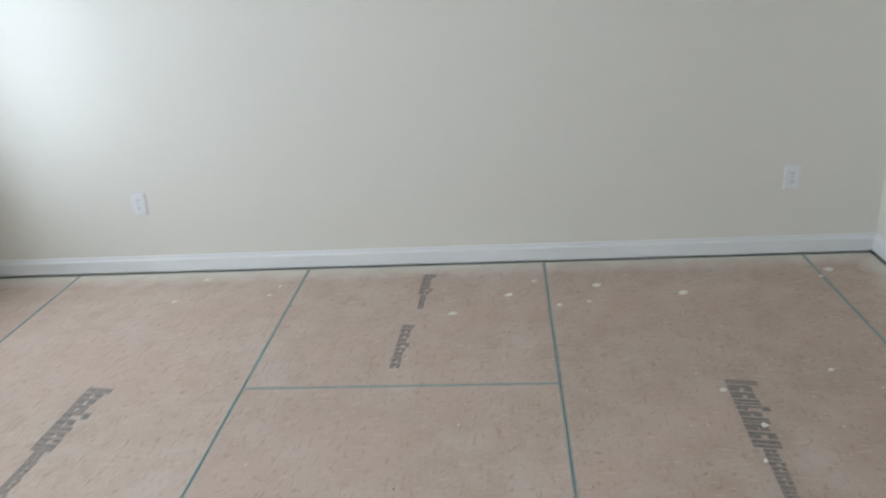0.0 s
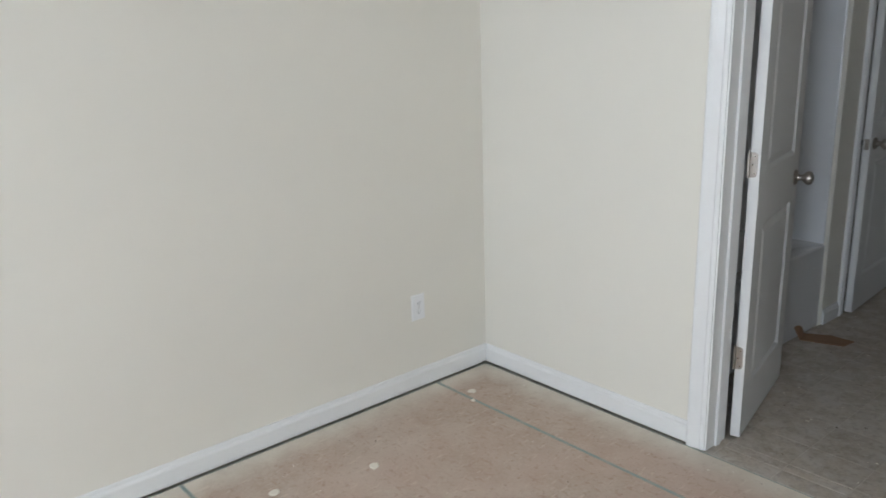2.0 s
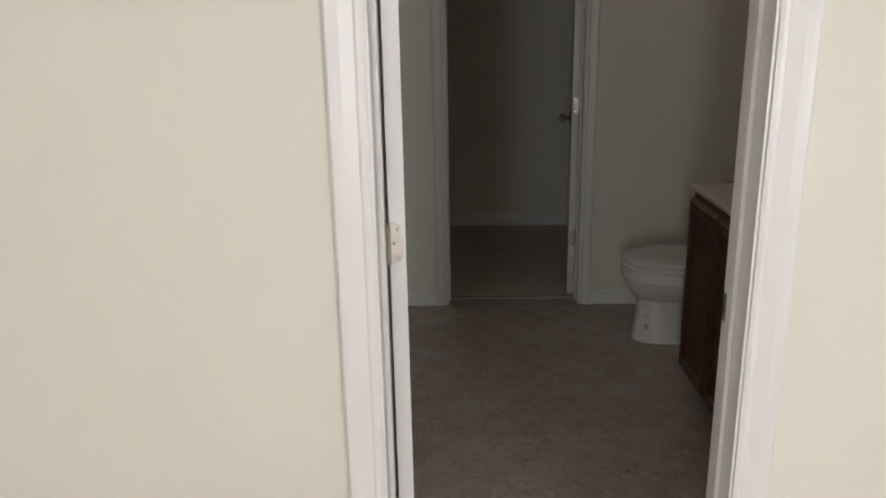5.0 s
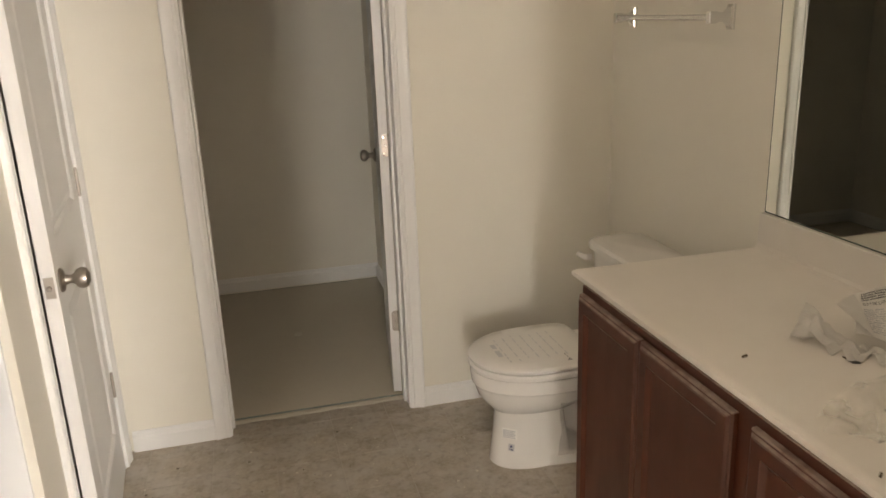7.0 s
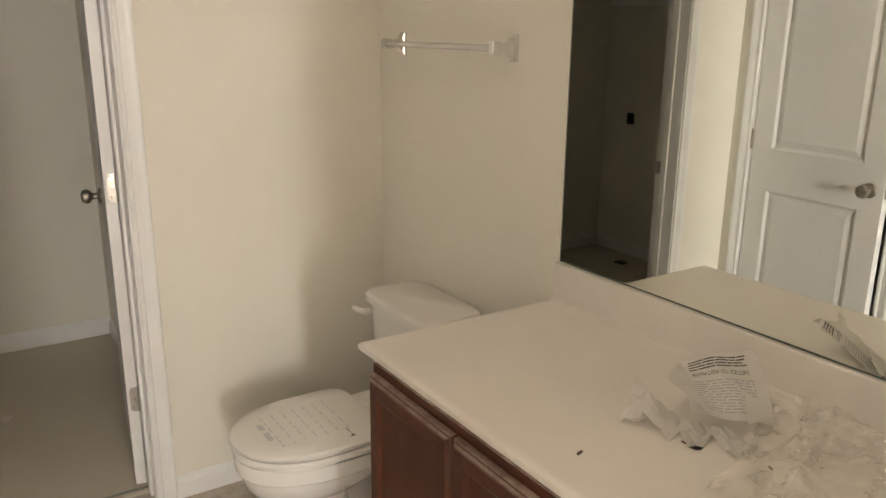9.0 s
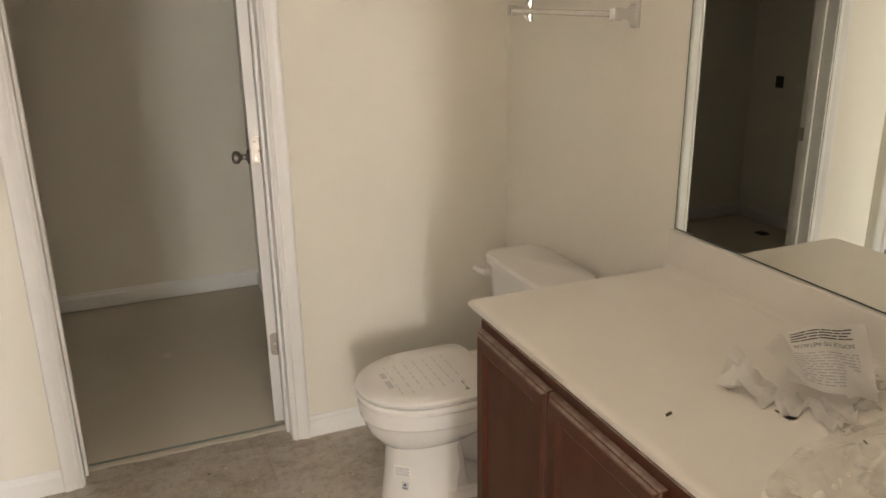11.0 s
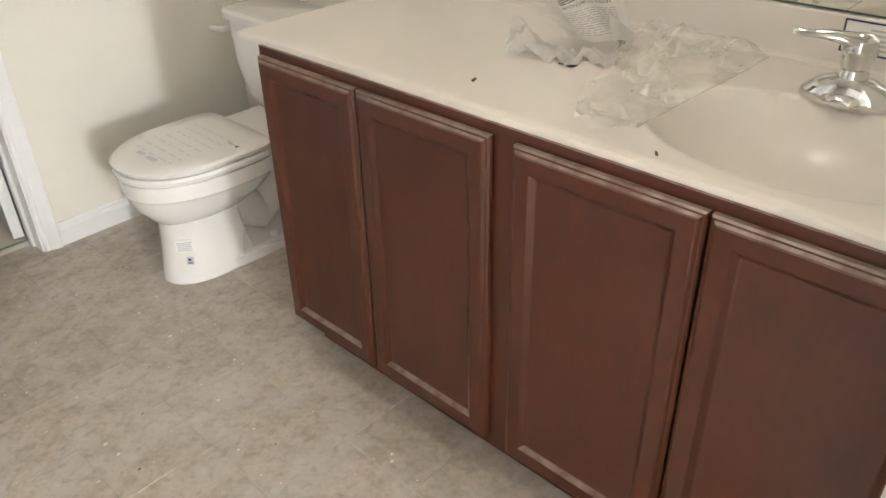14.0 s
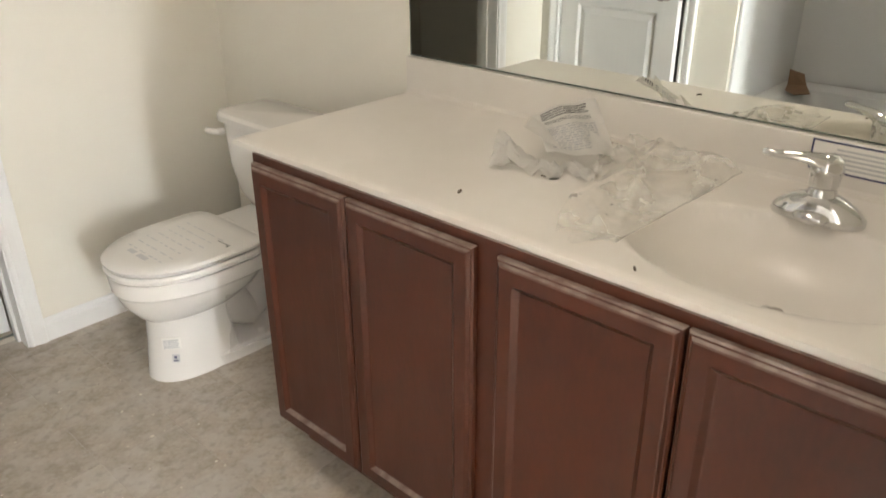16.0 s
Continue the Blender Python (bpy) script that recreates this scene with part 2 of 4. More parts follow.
def add_box(bm, lo, hi, bevel=0.0, mi=0):
    x0, y0, z0 = lo
    x1, y1, z1 = hi
    vs = [bm.verts.new(p) for p in ((x0, y0, z0), (x1, y0, z0), (x1, y1, z0), (x0, y1, z0), (x0, y0, z1), (x1, y0, z1), (x1, y1, z1), (x0, y1, z1))]
    fs = [bm.faces.new([vs[i] for i in q]) for q in ((3, 2, 1, 0), (4, 5, 6, 7), (0, 1, 5, 4), (1, 2, 6, 5), (2, 3, 7, 6), (3, 0, 4, 7))]
    for f in fs:
        f.material_index = mi
    if bevel:
        es = list({e for f in fs for e in f.edges})
        bmesh.ops.bevel(bm, geom=es, offset=bevel, segments=2, affect='EDGES', profile=0.5)
    return bm


def boxes(*items, bevel=0.0):
    bm = bmesh.new()
    for lo, hi in items:
        add_box(bm, lo, hi, bevel)
    return bm


def loft(rings, cap0=True, cap1=True, bm=None, closed=True, mi=0):
    bm = bm or bmesh.new()
    vr = [[bm.verts.new(p) for p in r] for r in rings]
    n = len(vr[0])
    for a, b in zip(vr, vr[1:]):
        for i in range(n if closed else n - 1):
            j = (i + 1) % n
            bm.faces.new((a[i], a[j], b[j], b[i])).material_index = mi
    if cap0:
        bm.faces.new(vr[0][::-1]).material_index = mi
    if cap1:
        bm.faces.new(vr[-1]).material_index = mi
    return bm


def finish(bm):
    bmesh.ops.recalc_face_normals(bm, faces=bm.faces)
    return bm


def circle(r, n=20):
    return [(r * math.cos(2 * math.pi * i / n), r * math.sin(2 * math.pi * i / n)) for i in range(n)]


def lathe(profile, axis='z', at=(0, 0, 0), n=24, bm=None):
    """Rings of (radius, height) about an axis."""
    rings = []
    for r, h in profile:
        ring = []
        for c, s in circle(max(r, 0.0002), n):
            p = {'z': (c, s, h), 'x': (h, c, s), 'y': (s, h, c)}[axis]
            ring.append((p[0] + at[0], p[1] + at[1], p[2] + at[2]))
        rings.append(ring)
    return finish(loft(rings, bm=bm))


def tube(points, r, n=12, bm=None):
    pts = [Vector(p) for p in points]
    rings = []
    for i, p in enumerate(pts):
        d = (pts[min(i + 1, len(pts) - 1)] - pts[max(i - 1, 0)]).normalized()
        u = d.orthogonal().normalized() if i == 0 else (u - d * u.dot(d)).normalized()
        v = d.cross(u)
        rr = r[i] if isinstance(r, (list, tuple)) else r
        rings.append([p + u * c * rr + v * s * rr for c, s in circle(1, n)])
    return finish(loft(rings, bm=bm))


def sweep(profile, p0, p1, out, up, bm=None):
    """A straight length of moulding: profile points (out, up) from p0 to p1."""
    p0, p1, out, up = Vector(p0), Vector(p1), Vector(out), Vector(up)
    return finish(loft([[p + out * a + up * b for a, b in profile] for p in (p0, p1)], bm=bm))


def nested(w, h, steps, bm=None, at=(0, 0, 0), back=True):
    """Rectangular rings in the xz plane that face -y; steps of (inset, depth)."""
    rings = [[(at[0] + i, at[1] + d, at[2] + i), (at[0] + w - i, at[1] + d, at[2] + i), (at[0] + w - i, at[1] + d, at[2] + h - i), (at[0] + i, at[1] + d, at[2] + h - i)] for i, d in steps]
    return loft(rings, cap0=back, bm=bm)


CASE = [(0, 0), (0.010, 0), (0.013, 0.006), (0.013, 0.012), (0.010, 0.016), (0.012, 0.022), (0.017, 0.036), (0.019, 0.046), (0.019, 0.054), (0.014, 0.058), (0, 0.058)]
BASE = [(0, 0), (0.013, 0), (0.013, 0.058), (0.011, 0.064), (0.007, 0.070), (0.006, 0.078), (0.004, 0.083), (0, 0.083)]


# ---- the large structure ----
H = 2.44
XA, XL, XR, YB, YF = -1.22, -0.31, 1.655, 0.105, 2.61     # bedroom wall, bathroom left and right walls, bathroom near and far walls
DH = 2.05                                                  # opening height
O1 = (-0.032, 0.685)        # bedroom to bathroom, along x
O2 = (0.072, 0.779)      # bathroom to closet, along x
O3 = (1.80, 2.49)        # door in the left wall, along y
YC, XC0, XC1 = 4.31, -1.11, 0.955                          # closet
E1, S1 = 3.45, -4.40                                       # bedroom east and south walls


def structure(name, bm, material, label, category):
    return tagged(part(name, bm, material), label, category, kind="structure")


structure("wall_west", boxes(((XA - 0.12, S1 - 0.12, 0.013), (XA, -0.02, H)), ((XA - 0.12, S1 - 0.12, -0.02), (XA - 0.03, -0.02, 0.013))), WALL, "cream painted drywall bedroom wall with white baseboard", "wall")
structure("wall_north", boxes(((XA - 0.12, -0.02, 0.013), (O1[0] - 0.018, YB, H)), ((XA - 0.12, 0.01, -0.02), (O1[0] - 0.018, YB, 0.013)), ((O1[1] + 0.018, -0.02, -0.02), (E1 + 0.12, YB, H)), ((O1[0] - 0.018, -0.02, DH + 0.018), (O1[1] + 0.018, YB, H))), WALL, "cream painted drywall wall with a doorway between bedroom and bathroom", "wall")
structure("wall_east", boxes(((E1, S1 - 0.12, -0.02), (E1 + 0.12, -0.02, H))), WALL, "plain cream painted bedroom wall", "wall")
wz0, wz1 = 0.62, 2.12
seg = [((XA, S1 - 0.12, -0.02), (WINDOWS[0][0], S1, H)), ((WINDOWS[0][1], S1 - 0.12, -0.02), (WINDOWS[1][0], S1, H)), ((WINDOWS[1][1], S1 - 0.12, -0.02), (E1, S1, H))]
for wa, wb in WINDOWS:
    seg += [((wa, S1 - 0.12, -0.02), (wb, S1, wz0)), ((wa, S1 - 0.12, wz1), (wb, S1, H))]
structure("wall_south", boxes(*seg), WALL, "cream painted bedroom wall with two window openings", "wall")
structure("wall_bath_right", boxes(((XR, YB, -0.02), (XR + 0.12, YF + 0.12, H))), WALL, "cream painted drywall behind the vanity and toilet", "wall")
structure("wall_bath_far", boxes(((XC0, YF, -0.02), (O2[0] - 0.018, YF + 0.12, H)), ((O2[1] + 0.018, YF, -0.02), (XR, YF + 0.12, H)), ((O2[0] - 0.018, YF, DH + 0.018), (O2[1] + 0.018, YF + 0.12, H))), WALL, "cream painted drywall with the doorway to a closet", "wall")
structure("wall_bath_left", boxes(((XL - 0.12, 1.55, -0.02), (XL, O3[0] - 0.018, H)), ((XL - 0.12, O3[1] + 0.018, -0.02), (XL, YF, H)), ((XL - 0.12, O3[0] - 0.018, DH + 0.018), (XL, O3[1] + 0.018, H))), WALL, "cream painted drywall beside the tub alcove and a door", "wall")
structure("wall_tub_end", boxes(((XL - 0.90, 1.55, -0.02), (XL - 0.12, 1.67, H))), WALL, "painted drywall end wall of the tub alcove", "wall")
structure("wall_tub_back", boxes(((XL - 0.90, YB, -0.02), (XL - 0.79, 1.55, H))), WALL, "painted drywall back wall of the tub alcove", "wall")
structure("wall_passage", boxes(((XL - 0.90, 1.67, -0.02), (XL - 0.79, YF, H))), WALL, "plain wall in the dark space behind an ajar door", "wall")
structure("wall_closet_left", boxes(((XC0 - 0.12, YF, -0.02), (XC0, YC + 0.12, H))), WALL, "painted drywall side wall of a dark closet", "wall")
structure("wall_closet_back", boxes(((XC0, YC, -0.02), (XC1, YC + 0.12, H))), WALL, "painted drywall back wall of an empty dark closet", "wall")
structure("wall_closet_right", boxes(((XC1, YF + 0.12, -0.02), (XC1 + 0.12, YC + 0.12, H))), WALL, "painted drywall side wall behind the open closet door", "wall")
structure("ceiling", boxes(((XA - 0.12, S1 - 0.12, H), (E1 + 0.12, YC + 0.2, H + 0.1))), CEIL, "flat white painted ceiling", "ceiling")
structure("floor", boxes(((XA - 0.12, S1 - 0.12, -0.12), (E1 + 0.12, YC + 0.2, -0.02))), GROUT, "floor deck under the panels and vinyl", "floor")
structure("ground", boxes(((-150, -150, -1.2), (150, 150, -0.9))), GRASS, "plain lawn outside the house", "ground")


# ---- trim: jambs, casings, baseboards ----
def trim_piece(name, bm, label="white painted wood trim"):
    return structure(name, bm, TRIM, label, "trim")


def jamb_x(o, y0, y1, stop_y):
    bm = boxes(((o[0] - 0.018, y0, 0), (o[0], y1, DH)), ((o[1], y0, 0), (o[1] + 0.018, y1, DH)), ((o[0] - 0.018, y0, DH), (o[1] + 0.018, y1, DH + 0.018)))
    for lo, hi in (((o[0], stop_y, 0), (o[0] + 0.010, stop_y + 0.032, DH)), ((o[1] - 0.010, stop_y, 0), (o[1], stop_y + 0.032, DH)), ((o[0] + 0.01, stop_y, DH - 0.010), (o[1] - 0.01, stop_y + 0.032, DH))):
        add_box(bm, lo, hi, 0.002)
    return trim_piece("door_jamb", bm, "white painted door jamb with a stop strip")


def casing_x(o, y, side, r=0.006, wide=1.0):
    prof = [(a, b * wide) for a, b in CASE]
    trim_piece("trim_casing", sweep(prof, (o[0] - r, y, 0), (o[0] - r, y, DH + r + 0.058 * wide), (0, side, 0), (-1, 0, 0)), "white painted moulded door casing")
    trim_piece("trim_casing", sweep(prof, (o[1] + r, y, 0), (o[1] + r, y, DH + r + 0.058 * wide), (0, side, 0), (1, 0, 0)), "white painted moulded door casing")
    trim_piece("trim_casing", sweep(prof, (o[0] - r, y, DH + r), (o[1] + r, y, DH + r), (0, side, 0), (0, 0, 1)), "white painted moulded door casing")


jamb_x(O1, -0.024, YB + 0.004, 0.032)
casing_x(O1, -0.02, -1, 0.006, 1.25)
casing_x(O1, YB, 1)
jamb_x(O2, YF - 0.004, YF + 0.124, YF + 0.055)
casing_x(O2, YF, -1)
bm = boxes(((XL - 0.124, O3[0] - 0.018, 0), (XL + 0.004, O3[0], DH)), ((XL - 0.124, O3[1], 0), (XL + 0.004, O3[1] + 0.018, DH)), ((XL - 0.124, O3[0] - 0.018, DH), (XL + 0.004, O3[1] + 0.018, DH + 0.018)))
add_box(bm, (XL - 0.075, O3[0], 0), (XL - 0.042, O3[0] + 0.01, DH), 0.002)
add_box(bm, (XL - 0.075, O3[1] - 0.01, 0), (XL - 0.042, O3[1], DH), 0.002)
trim_piece("door_jamb", bm, "white painted door jamb with a stop strip")
trim_piece("trim_casing", sweep(CASE, (XL, O3[0] - 0.006, 0), (XL, O3[0] - 0.006, DH + 0.064), (1, 0, 0), (0, -1, 0)), "white painted moulded door casing")
trim_piece("trim_casing", sweep(CASE, (XL, O3[1] + 0.006, 0), (XL, O3[1] + 0.006, DH + 0.064), (1, 0, 0), (0, 1, 0)), "white painted moulded door casing")
trim_piece("trim_casing", sweep(CASE, (XL, O3[0] - 0.006, DH + 0.006), (XL, O3[1] + 0.006, DH + 0.006), (1, 0, 0), (0, 0, 1)), "white painted moulded door casing")


def base(p0, p1, out, z=0.0):
    structure("baseboard", sweep(BASE, (*p0, z), (*p1, z), (*out, 0), (0, 0, 1)), TRIM, "white painted low baseboard", "baseboard")


base((XA, S1), (XA, -0.02), (1, 0), 0.0098)
base((XA + 0.013, -0.02), (O1[0] - 0.079, -0.02), (0, -1), 0.0098)
base((O1[1] + 0.079, -0.02), (E1, -0.02), (0, -1), 0.005)
base((E1, S1), (E1, -0.033), (-1, 0), 0.005)
base((XA + 0.013, S1), (E1 - 0.013, S1), (0, 1), 0.005)
base((XL + 0.02, YF), (O2[0] - 0.064, YF), (0, -1))
base((O2[1] + 0.064, YF), (XR, YF), (0, -1))
base((XR, 1.56), (XR, YF - 0.013), (-1, 0))
base((XL, 1.555), (XL, O3[0] - 0.064), (1, 0))
base((O1[1] + 0.064, YB), (1.05, YB), (0, 1))
base((XC0, YC), (XC1, YC), (0, -1), 0.012)
base((XC0, YF + 0.12), (XC0, YC - 0.013), (1, 0), 0.005)
base((XC1, YF + 0.12), (XC1, YC - 0.013), (-1, 0), 0.005)


# ---- bedroom windows ----
for k, (wa, wb) in enumerate(WINDOWS):
    w = tagged(empty("window_%d" % (k + 1), pose(wa, S1 - 0.1, wz0)), "white vinyl double-hung bedroom window", "window", kind="structure")
    ww, wh = wb - wa, wz1 - wz0
    part("window_frame", boxes(((0, 0, 0), (0.05, 0.06, wh)), ((ww - 0.05, 0, 0), (ww, 0.06, wh)), ((0.05, 0, 0), (ww - 0.05, 0.06, 0.05)), ((0.05, 0, wh - 0.05), (ww - 0.05, 0.06, wh)), ((0.05, 0, wh / 2 - 0.02), (ww - 0.05, 0.06, wh / 2 + 0.02))), TRIM, w)
    for z0, z1 in ((0.05, wh / 2 - 0.02), (wh / 2 + 0.02, wh - 0.05)):
        part("pane", boxes(((0.05, 0.028, z0), (ww - 0.05, 0.032, z1))), GLASS, w).visible_shadow = False
    part("window_sill", boxes(((-0.03, 0.09, -0.02), (ww + 0.03, 0.14, 0.0))), TRIM, w)


# ---- doors ----
def knob_mesh(side):
    s = side
    return lathe([(0.0, 0), (0.031, 0), (0.032, 0.004 * s), (0.027, 0.010 * s), (0.014, 0.013 * s), (0.011, 0.026 * s), (0.014, 0.034 * s), (0.024, 0.041 * s), (0.0285, 0.053 * s), (0.025, 0.065 * s), (0.013, 0.072 * s), (0, 0.073 * s)], 'y', n=28)


def door(name, m, w, label, hinge_side, latch=True):
    """A moulded two-panel leaf. x runs from the hinge to the latch edge, y through the leaf (0 to t), z up."""
    t, h0, h1 = 0.035, 0.012, 2.032
    d = tagged(empty(name, m), label, "door", kind="structure")
    st, mid0, mid1 = 0.105, 0.835, 1.03
    bm = boxes(((0, 0, h0), (st, t, h1)), ((w - st, 0, h0), (w, t, h1)), ((st, 0, h0), (w - st, t, 0.20)), ((st, 0, mid0), (w - st, t, mid1)), ((st, 0, 1.90), (w - st, t, h1)))
    for z0, z1 in ((0.20, mid0), (mid1, 1.90)):
        ring = [(0, 0), (0.006, 0.0035), (0.012, 0.0095), (0.018, 0.0105), (0.024, 0.0075), (0.046, 0.0018)]
        nested(w - 2 * st, z1 - z0, ring, bm, (st, 0, z0), False)
        nested(w - 2 * st, z1 - z0, [(i, t - dd) for i, dd in ring], bm, (st, 0, z0), False)
    part("leaf", bm, DOORP, d)
    for side, y in ((-1, 0), (1, t)):
        k = part("knob", knob_mesh(side), NICKEL, d, "satin nickel round knob", True)
        k.location = (w - 0.06, y, 0.925)
    if latch:
        bm = boxes(((w, 0.006, 0.897), (w + 0.0015, t - 0.006, 0.953)))
        lathe([(0, 0), (0.006, 0), (0.006, 0.005), (0.004, 0.009), (0, 0.009)], 'x', (w + 0.001, t / 2, 0.925), 12, bm)
        part("latch_plate", bm, NICKEL, d, "small nickel latch plate")
    hy = 0 if hinge_side < 0 else t
    for z in (0.335, 1.065, 1.80):
        bm = bmesh.new()
        # leaf plate on the door's edge with rounded corners, knuckle and screws
        pl = []
        y0, y1 = (hy, hy + 0.026) if hinge_side < 0 else (hy - 0.026, hy)
        far = y1 if hinge_side < 0 else y0
        near = y0 if hinge_side < 0 else y1
        sg = 1 if far > near else -1
        pr = [(near, -0.0445), (far - sg * 0.012, -0.0445), (far - sg * 0.0035, -0.041), (far, -0.0325), (far, 0.0325), (far - sg * 0.0035, 0.041), (far - sg * 0.012, 0.0445), (near, 0.0445)]
        loft([[(x, a, z + b) for a, b in pr] for x in (-0.0022, 0.001)], bm=bm)
        kx, ky = -0.004, hy - hinge_side * -0.004
        lathe([(0.0058, -0.0445), (0.0058, 0.0445)], 'z', (kx, ky, z), 12, bm)
        lathe([(0.0035, 0.0445), (0.0045, 0.049), (0, 0.051)], 'z', (kx, ky, z), 12, bm)
        finish(bm)
        hg = part("hinge", bm, NICKEL, d, "satin nickel butt hinge")
        for sz in (-0.03, 0, 0.03):
            sc = part("screw", lathe([(0, -0.0036), (0.0036, -0.0034), (0.004, -0.002)], 'x', (0, (y0 + y1) / 2 + (0.004 if sz else -0.004) * sg, z + sz), 10), CHROME, hg)
    return d


door("door_1", pose(-0.018, YB + 0.010, 0, 0, 0, 104) @ Matrix.Translation((0.014, -0.035, 0)), 0.662, "white moulded two-panel bathroom door standing open", 1)
door("door_2", pose(0.774, YF + 0.126, 0, 0, 0, 82) @ Matrix.Translation((0.006, 0, 0)), 0.672, "white moulded two-panel closet door standing open", -1)
door("door_3", pose(XL + 0.002, O3[1] - 0.003, 0, 0, 0, -86) @ Matrix.Translation((0.003, -0.035, 0)), 0.675, "white moulded two-panel door slightly ajar", 1)
tagged(part("strike_plate", boxes(((O1[1] - 0.0015, 0.072, 0.895), (O1[1] + 0.001, 0.106, 0.955)), bevel=0.0006), NICKEL), "satin nickel strike plate in the door jamb", "strike plate", kind="structure")
tagged(part("strike_plate", boxes(((O2[0] - 0.001, YF + 0.09, 0.895), (O2[0] + 0.0015, YF + 0.122, 0.955)), bevel=0.0006), NICKEL), "satin nickel strike plate in the closet jamb", "strike plate", kind="structure")


# ---- bedroom outlets ----
def outlet(m):
    o = tagged(empty("wall_outlet", m), "white plastic duplex wall outlet with cover plate", "outlet", group="bedroom outlets")
    bm = nested(0.072, 0.116, [(0, 0), (0, -0.003), (0.004, -0.006)], None, (-0.036, 0, -0.058))
    part("cover_plate", finish(bm), PLATE, o)
    for z in (-0.0195, 0.0195):
        sk = part("socket", finish(loft([[(c * 1.0, y, z + s) for c, s in [(0.017 * math.cos(a), max(-0.0125, min(0.0125, 0.017 * math.sin(a)))) for a in [2 * math.pi * i / 20 for i in range(20)]]] for y in (-0.0055, -0.008)])), PLATE, o)
        part("slot", boxes(((-0.0075, -0.0084, z - 0.003), (-0.0055, -0.006, z + 0.006)), ((0.0055, -0.0084, z - 0.003), (0.0075, -0.006, z + 0.006)), ((-0.002, -0.0084, z - 0.0095), (0.002, -0.006, z - 0.006))), SLOT, sk)
    part("screw", lathe([(0.003, -0.0058), (0.003, -0.0072), (0, -0.0078)], 'y', n=10), NICKEL, o)
    return o


o1 = outlet(pose(XA, -0.432, 0.382, 0, 0, 90))
copy_thing(o1, pose(XA, -3.55, 0.37, 0, 0, 90))

# ---- vanity ----
VX, VF, VY0, VY1, VT = 1.03, 1.052, YB + 0.002, 1.545, 0.855
van = tagged(empty("vanity_cabinet", pose(0, 0, 0)), "dark cherry stained wooden vanity cabinet with dusty edges", "vanity")
part("body", boxes(((VF + 0.018, VY0, 0.115), (XR - 0.002, VY0 + 0.016, VT)), ((VF + 0.018, VY1 - 0.016, 0.115), (XR - 0.002, VY1, VT)), ((VF + 0.018, VY0 + 0.016, 0.115), (XR - 0.002, VY1 - 0.016, 0.141)), ((XR - 0.012, VY0 + 0.016, 0.141), (XR - 0.002, VY1 - 0.016, VT))), WOOD, van)
part("face_frame", boxes(((VF, VY0, 0.115), (VF + 0.018, VY1, 0.165)), ((VF, VY0, 0.80), (VF + 0.018, VY1, VT)), ((VF, VY0, 0.165), (VF + 0.018, VY0 + 0.03, 0.80)), ((VF, VY1 - 0.035, 0.165), (VF + 0.018, VY1, 0.80)), ((VF, 0.795, 0.165), (VF + 0.018, 0.88, 0.80))), WOOD, van)
part("toe_kick", boxes(((VF + 0.075, VY0, 0.0), (XR - 0.01, VY1 - 0.004, 0.115))), WOOD, van, "dark recessed toe kick")
for y0, y1 in ((1.214, 1.535), (0.864, 1.209), (0.463, 0.812), (0.112, 0.458)):
    w, h = y1 - y0, 0.708
    bm = nested(w, h, [(0, 0.0205), (0, 0.010), (0.003, 0.0065), (0.006, 0.006), (0.010, 0.0015), (0.013, 0), (0.040, 0), (0.042, 0.0015), (0.050, 0.0085), (0.0525, 0.0095)])
    dd = part("door", finish(bm), WOOD, van, "dark cherry framed cabinet door with recessed panel")
    dd.matrix_local = pose(VX, y1, 0.128, 0, 0, -90)

# counter top with an integral oval basin
CY0, CY1, CX0, CX1, CZ = YB + 0.002, 1.632, 1.058, XR - 0.001, 0.872
BC, BA = (1.285, 0.447), (0.175, 0.245)


def top_z(x, y):
    u = math.hypot((x - BC[0]) / BA[0], (y - BC[1]) / BA[1])
    if u >= 1.12:
        return CZ
    if u >= 1.0:
        return CZ - 0.004 * (1.12 - u) / 0.12 + 0.0025 * math.sin((u - 1) / 0.12 * math.pi)
    k = 1 - u ** 2.6
    return CZ - 0.004 - 0.125 * k ** 0.8


nx, ny = 64, 150
bm = bmesh.new()
xs = [CX0 + (CX1 - CX0) * i / nx for i in range(nx + 1)]
ys = [CY0 + (CY1 - CY0) * j / ny for j in range(ny + 1)]
gv = [[bm.verts.new((x, y, top_z(x, y) - 0.004 * max(0, 1 - (x - CX0) / 0.006) ** 2 - 0.004 * max(0, 1 - (CY1 - y) / 0.006) ** 2)) for x in xs] for y in ys]
for j in range(ny):
    for i in range(nx):
        bm.faces.new((gv[j][i], gv[j][i + 1], gv[j + 1][i + 1], gv[j + 1][i]))
rim = [gv[0][i] for i in range(nx + 1)] + [gv[j][nx] for j in range(1, ny + 1)] + [gv[ny][i] for i in range(nx - 1, -1, -1)] + [gv[j][0] for j in range(ny - 1, 0, -1)]
low = [bm.verts.new((v.co.x, v.co.y, VT + 0.0005)) for v in rim]
for i in range(len(rim)):
    j = (i + 1) % len(rim)
    bm.faces.new((rim[j], rim[i], low[i], low[j]))
ctr = tagged(part("vanity_countertop", bm, MARBLE, smooth=True), "cream cultured marble vanity top with integral oval basin, dusty", "countertop")
part("backsplash", boxes(((XR - 0.021, CY0, CZ - 0.001), (XR - 0.0015, CY1, CZ + 0.100)), bevel=0.003), MARBLE, ctr)
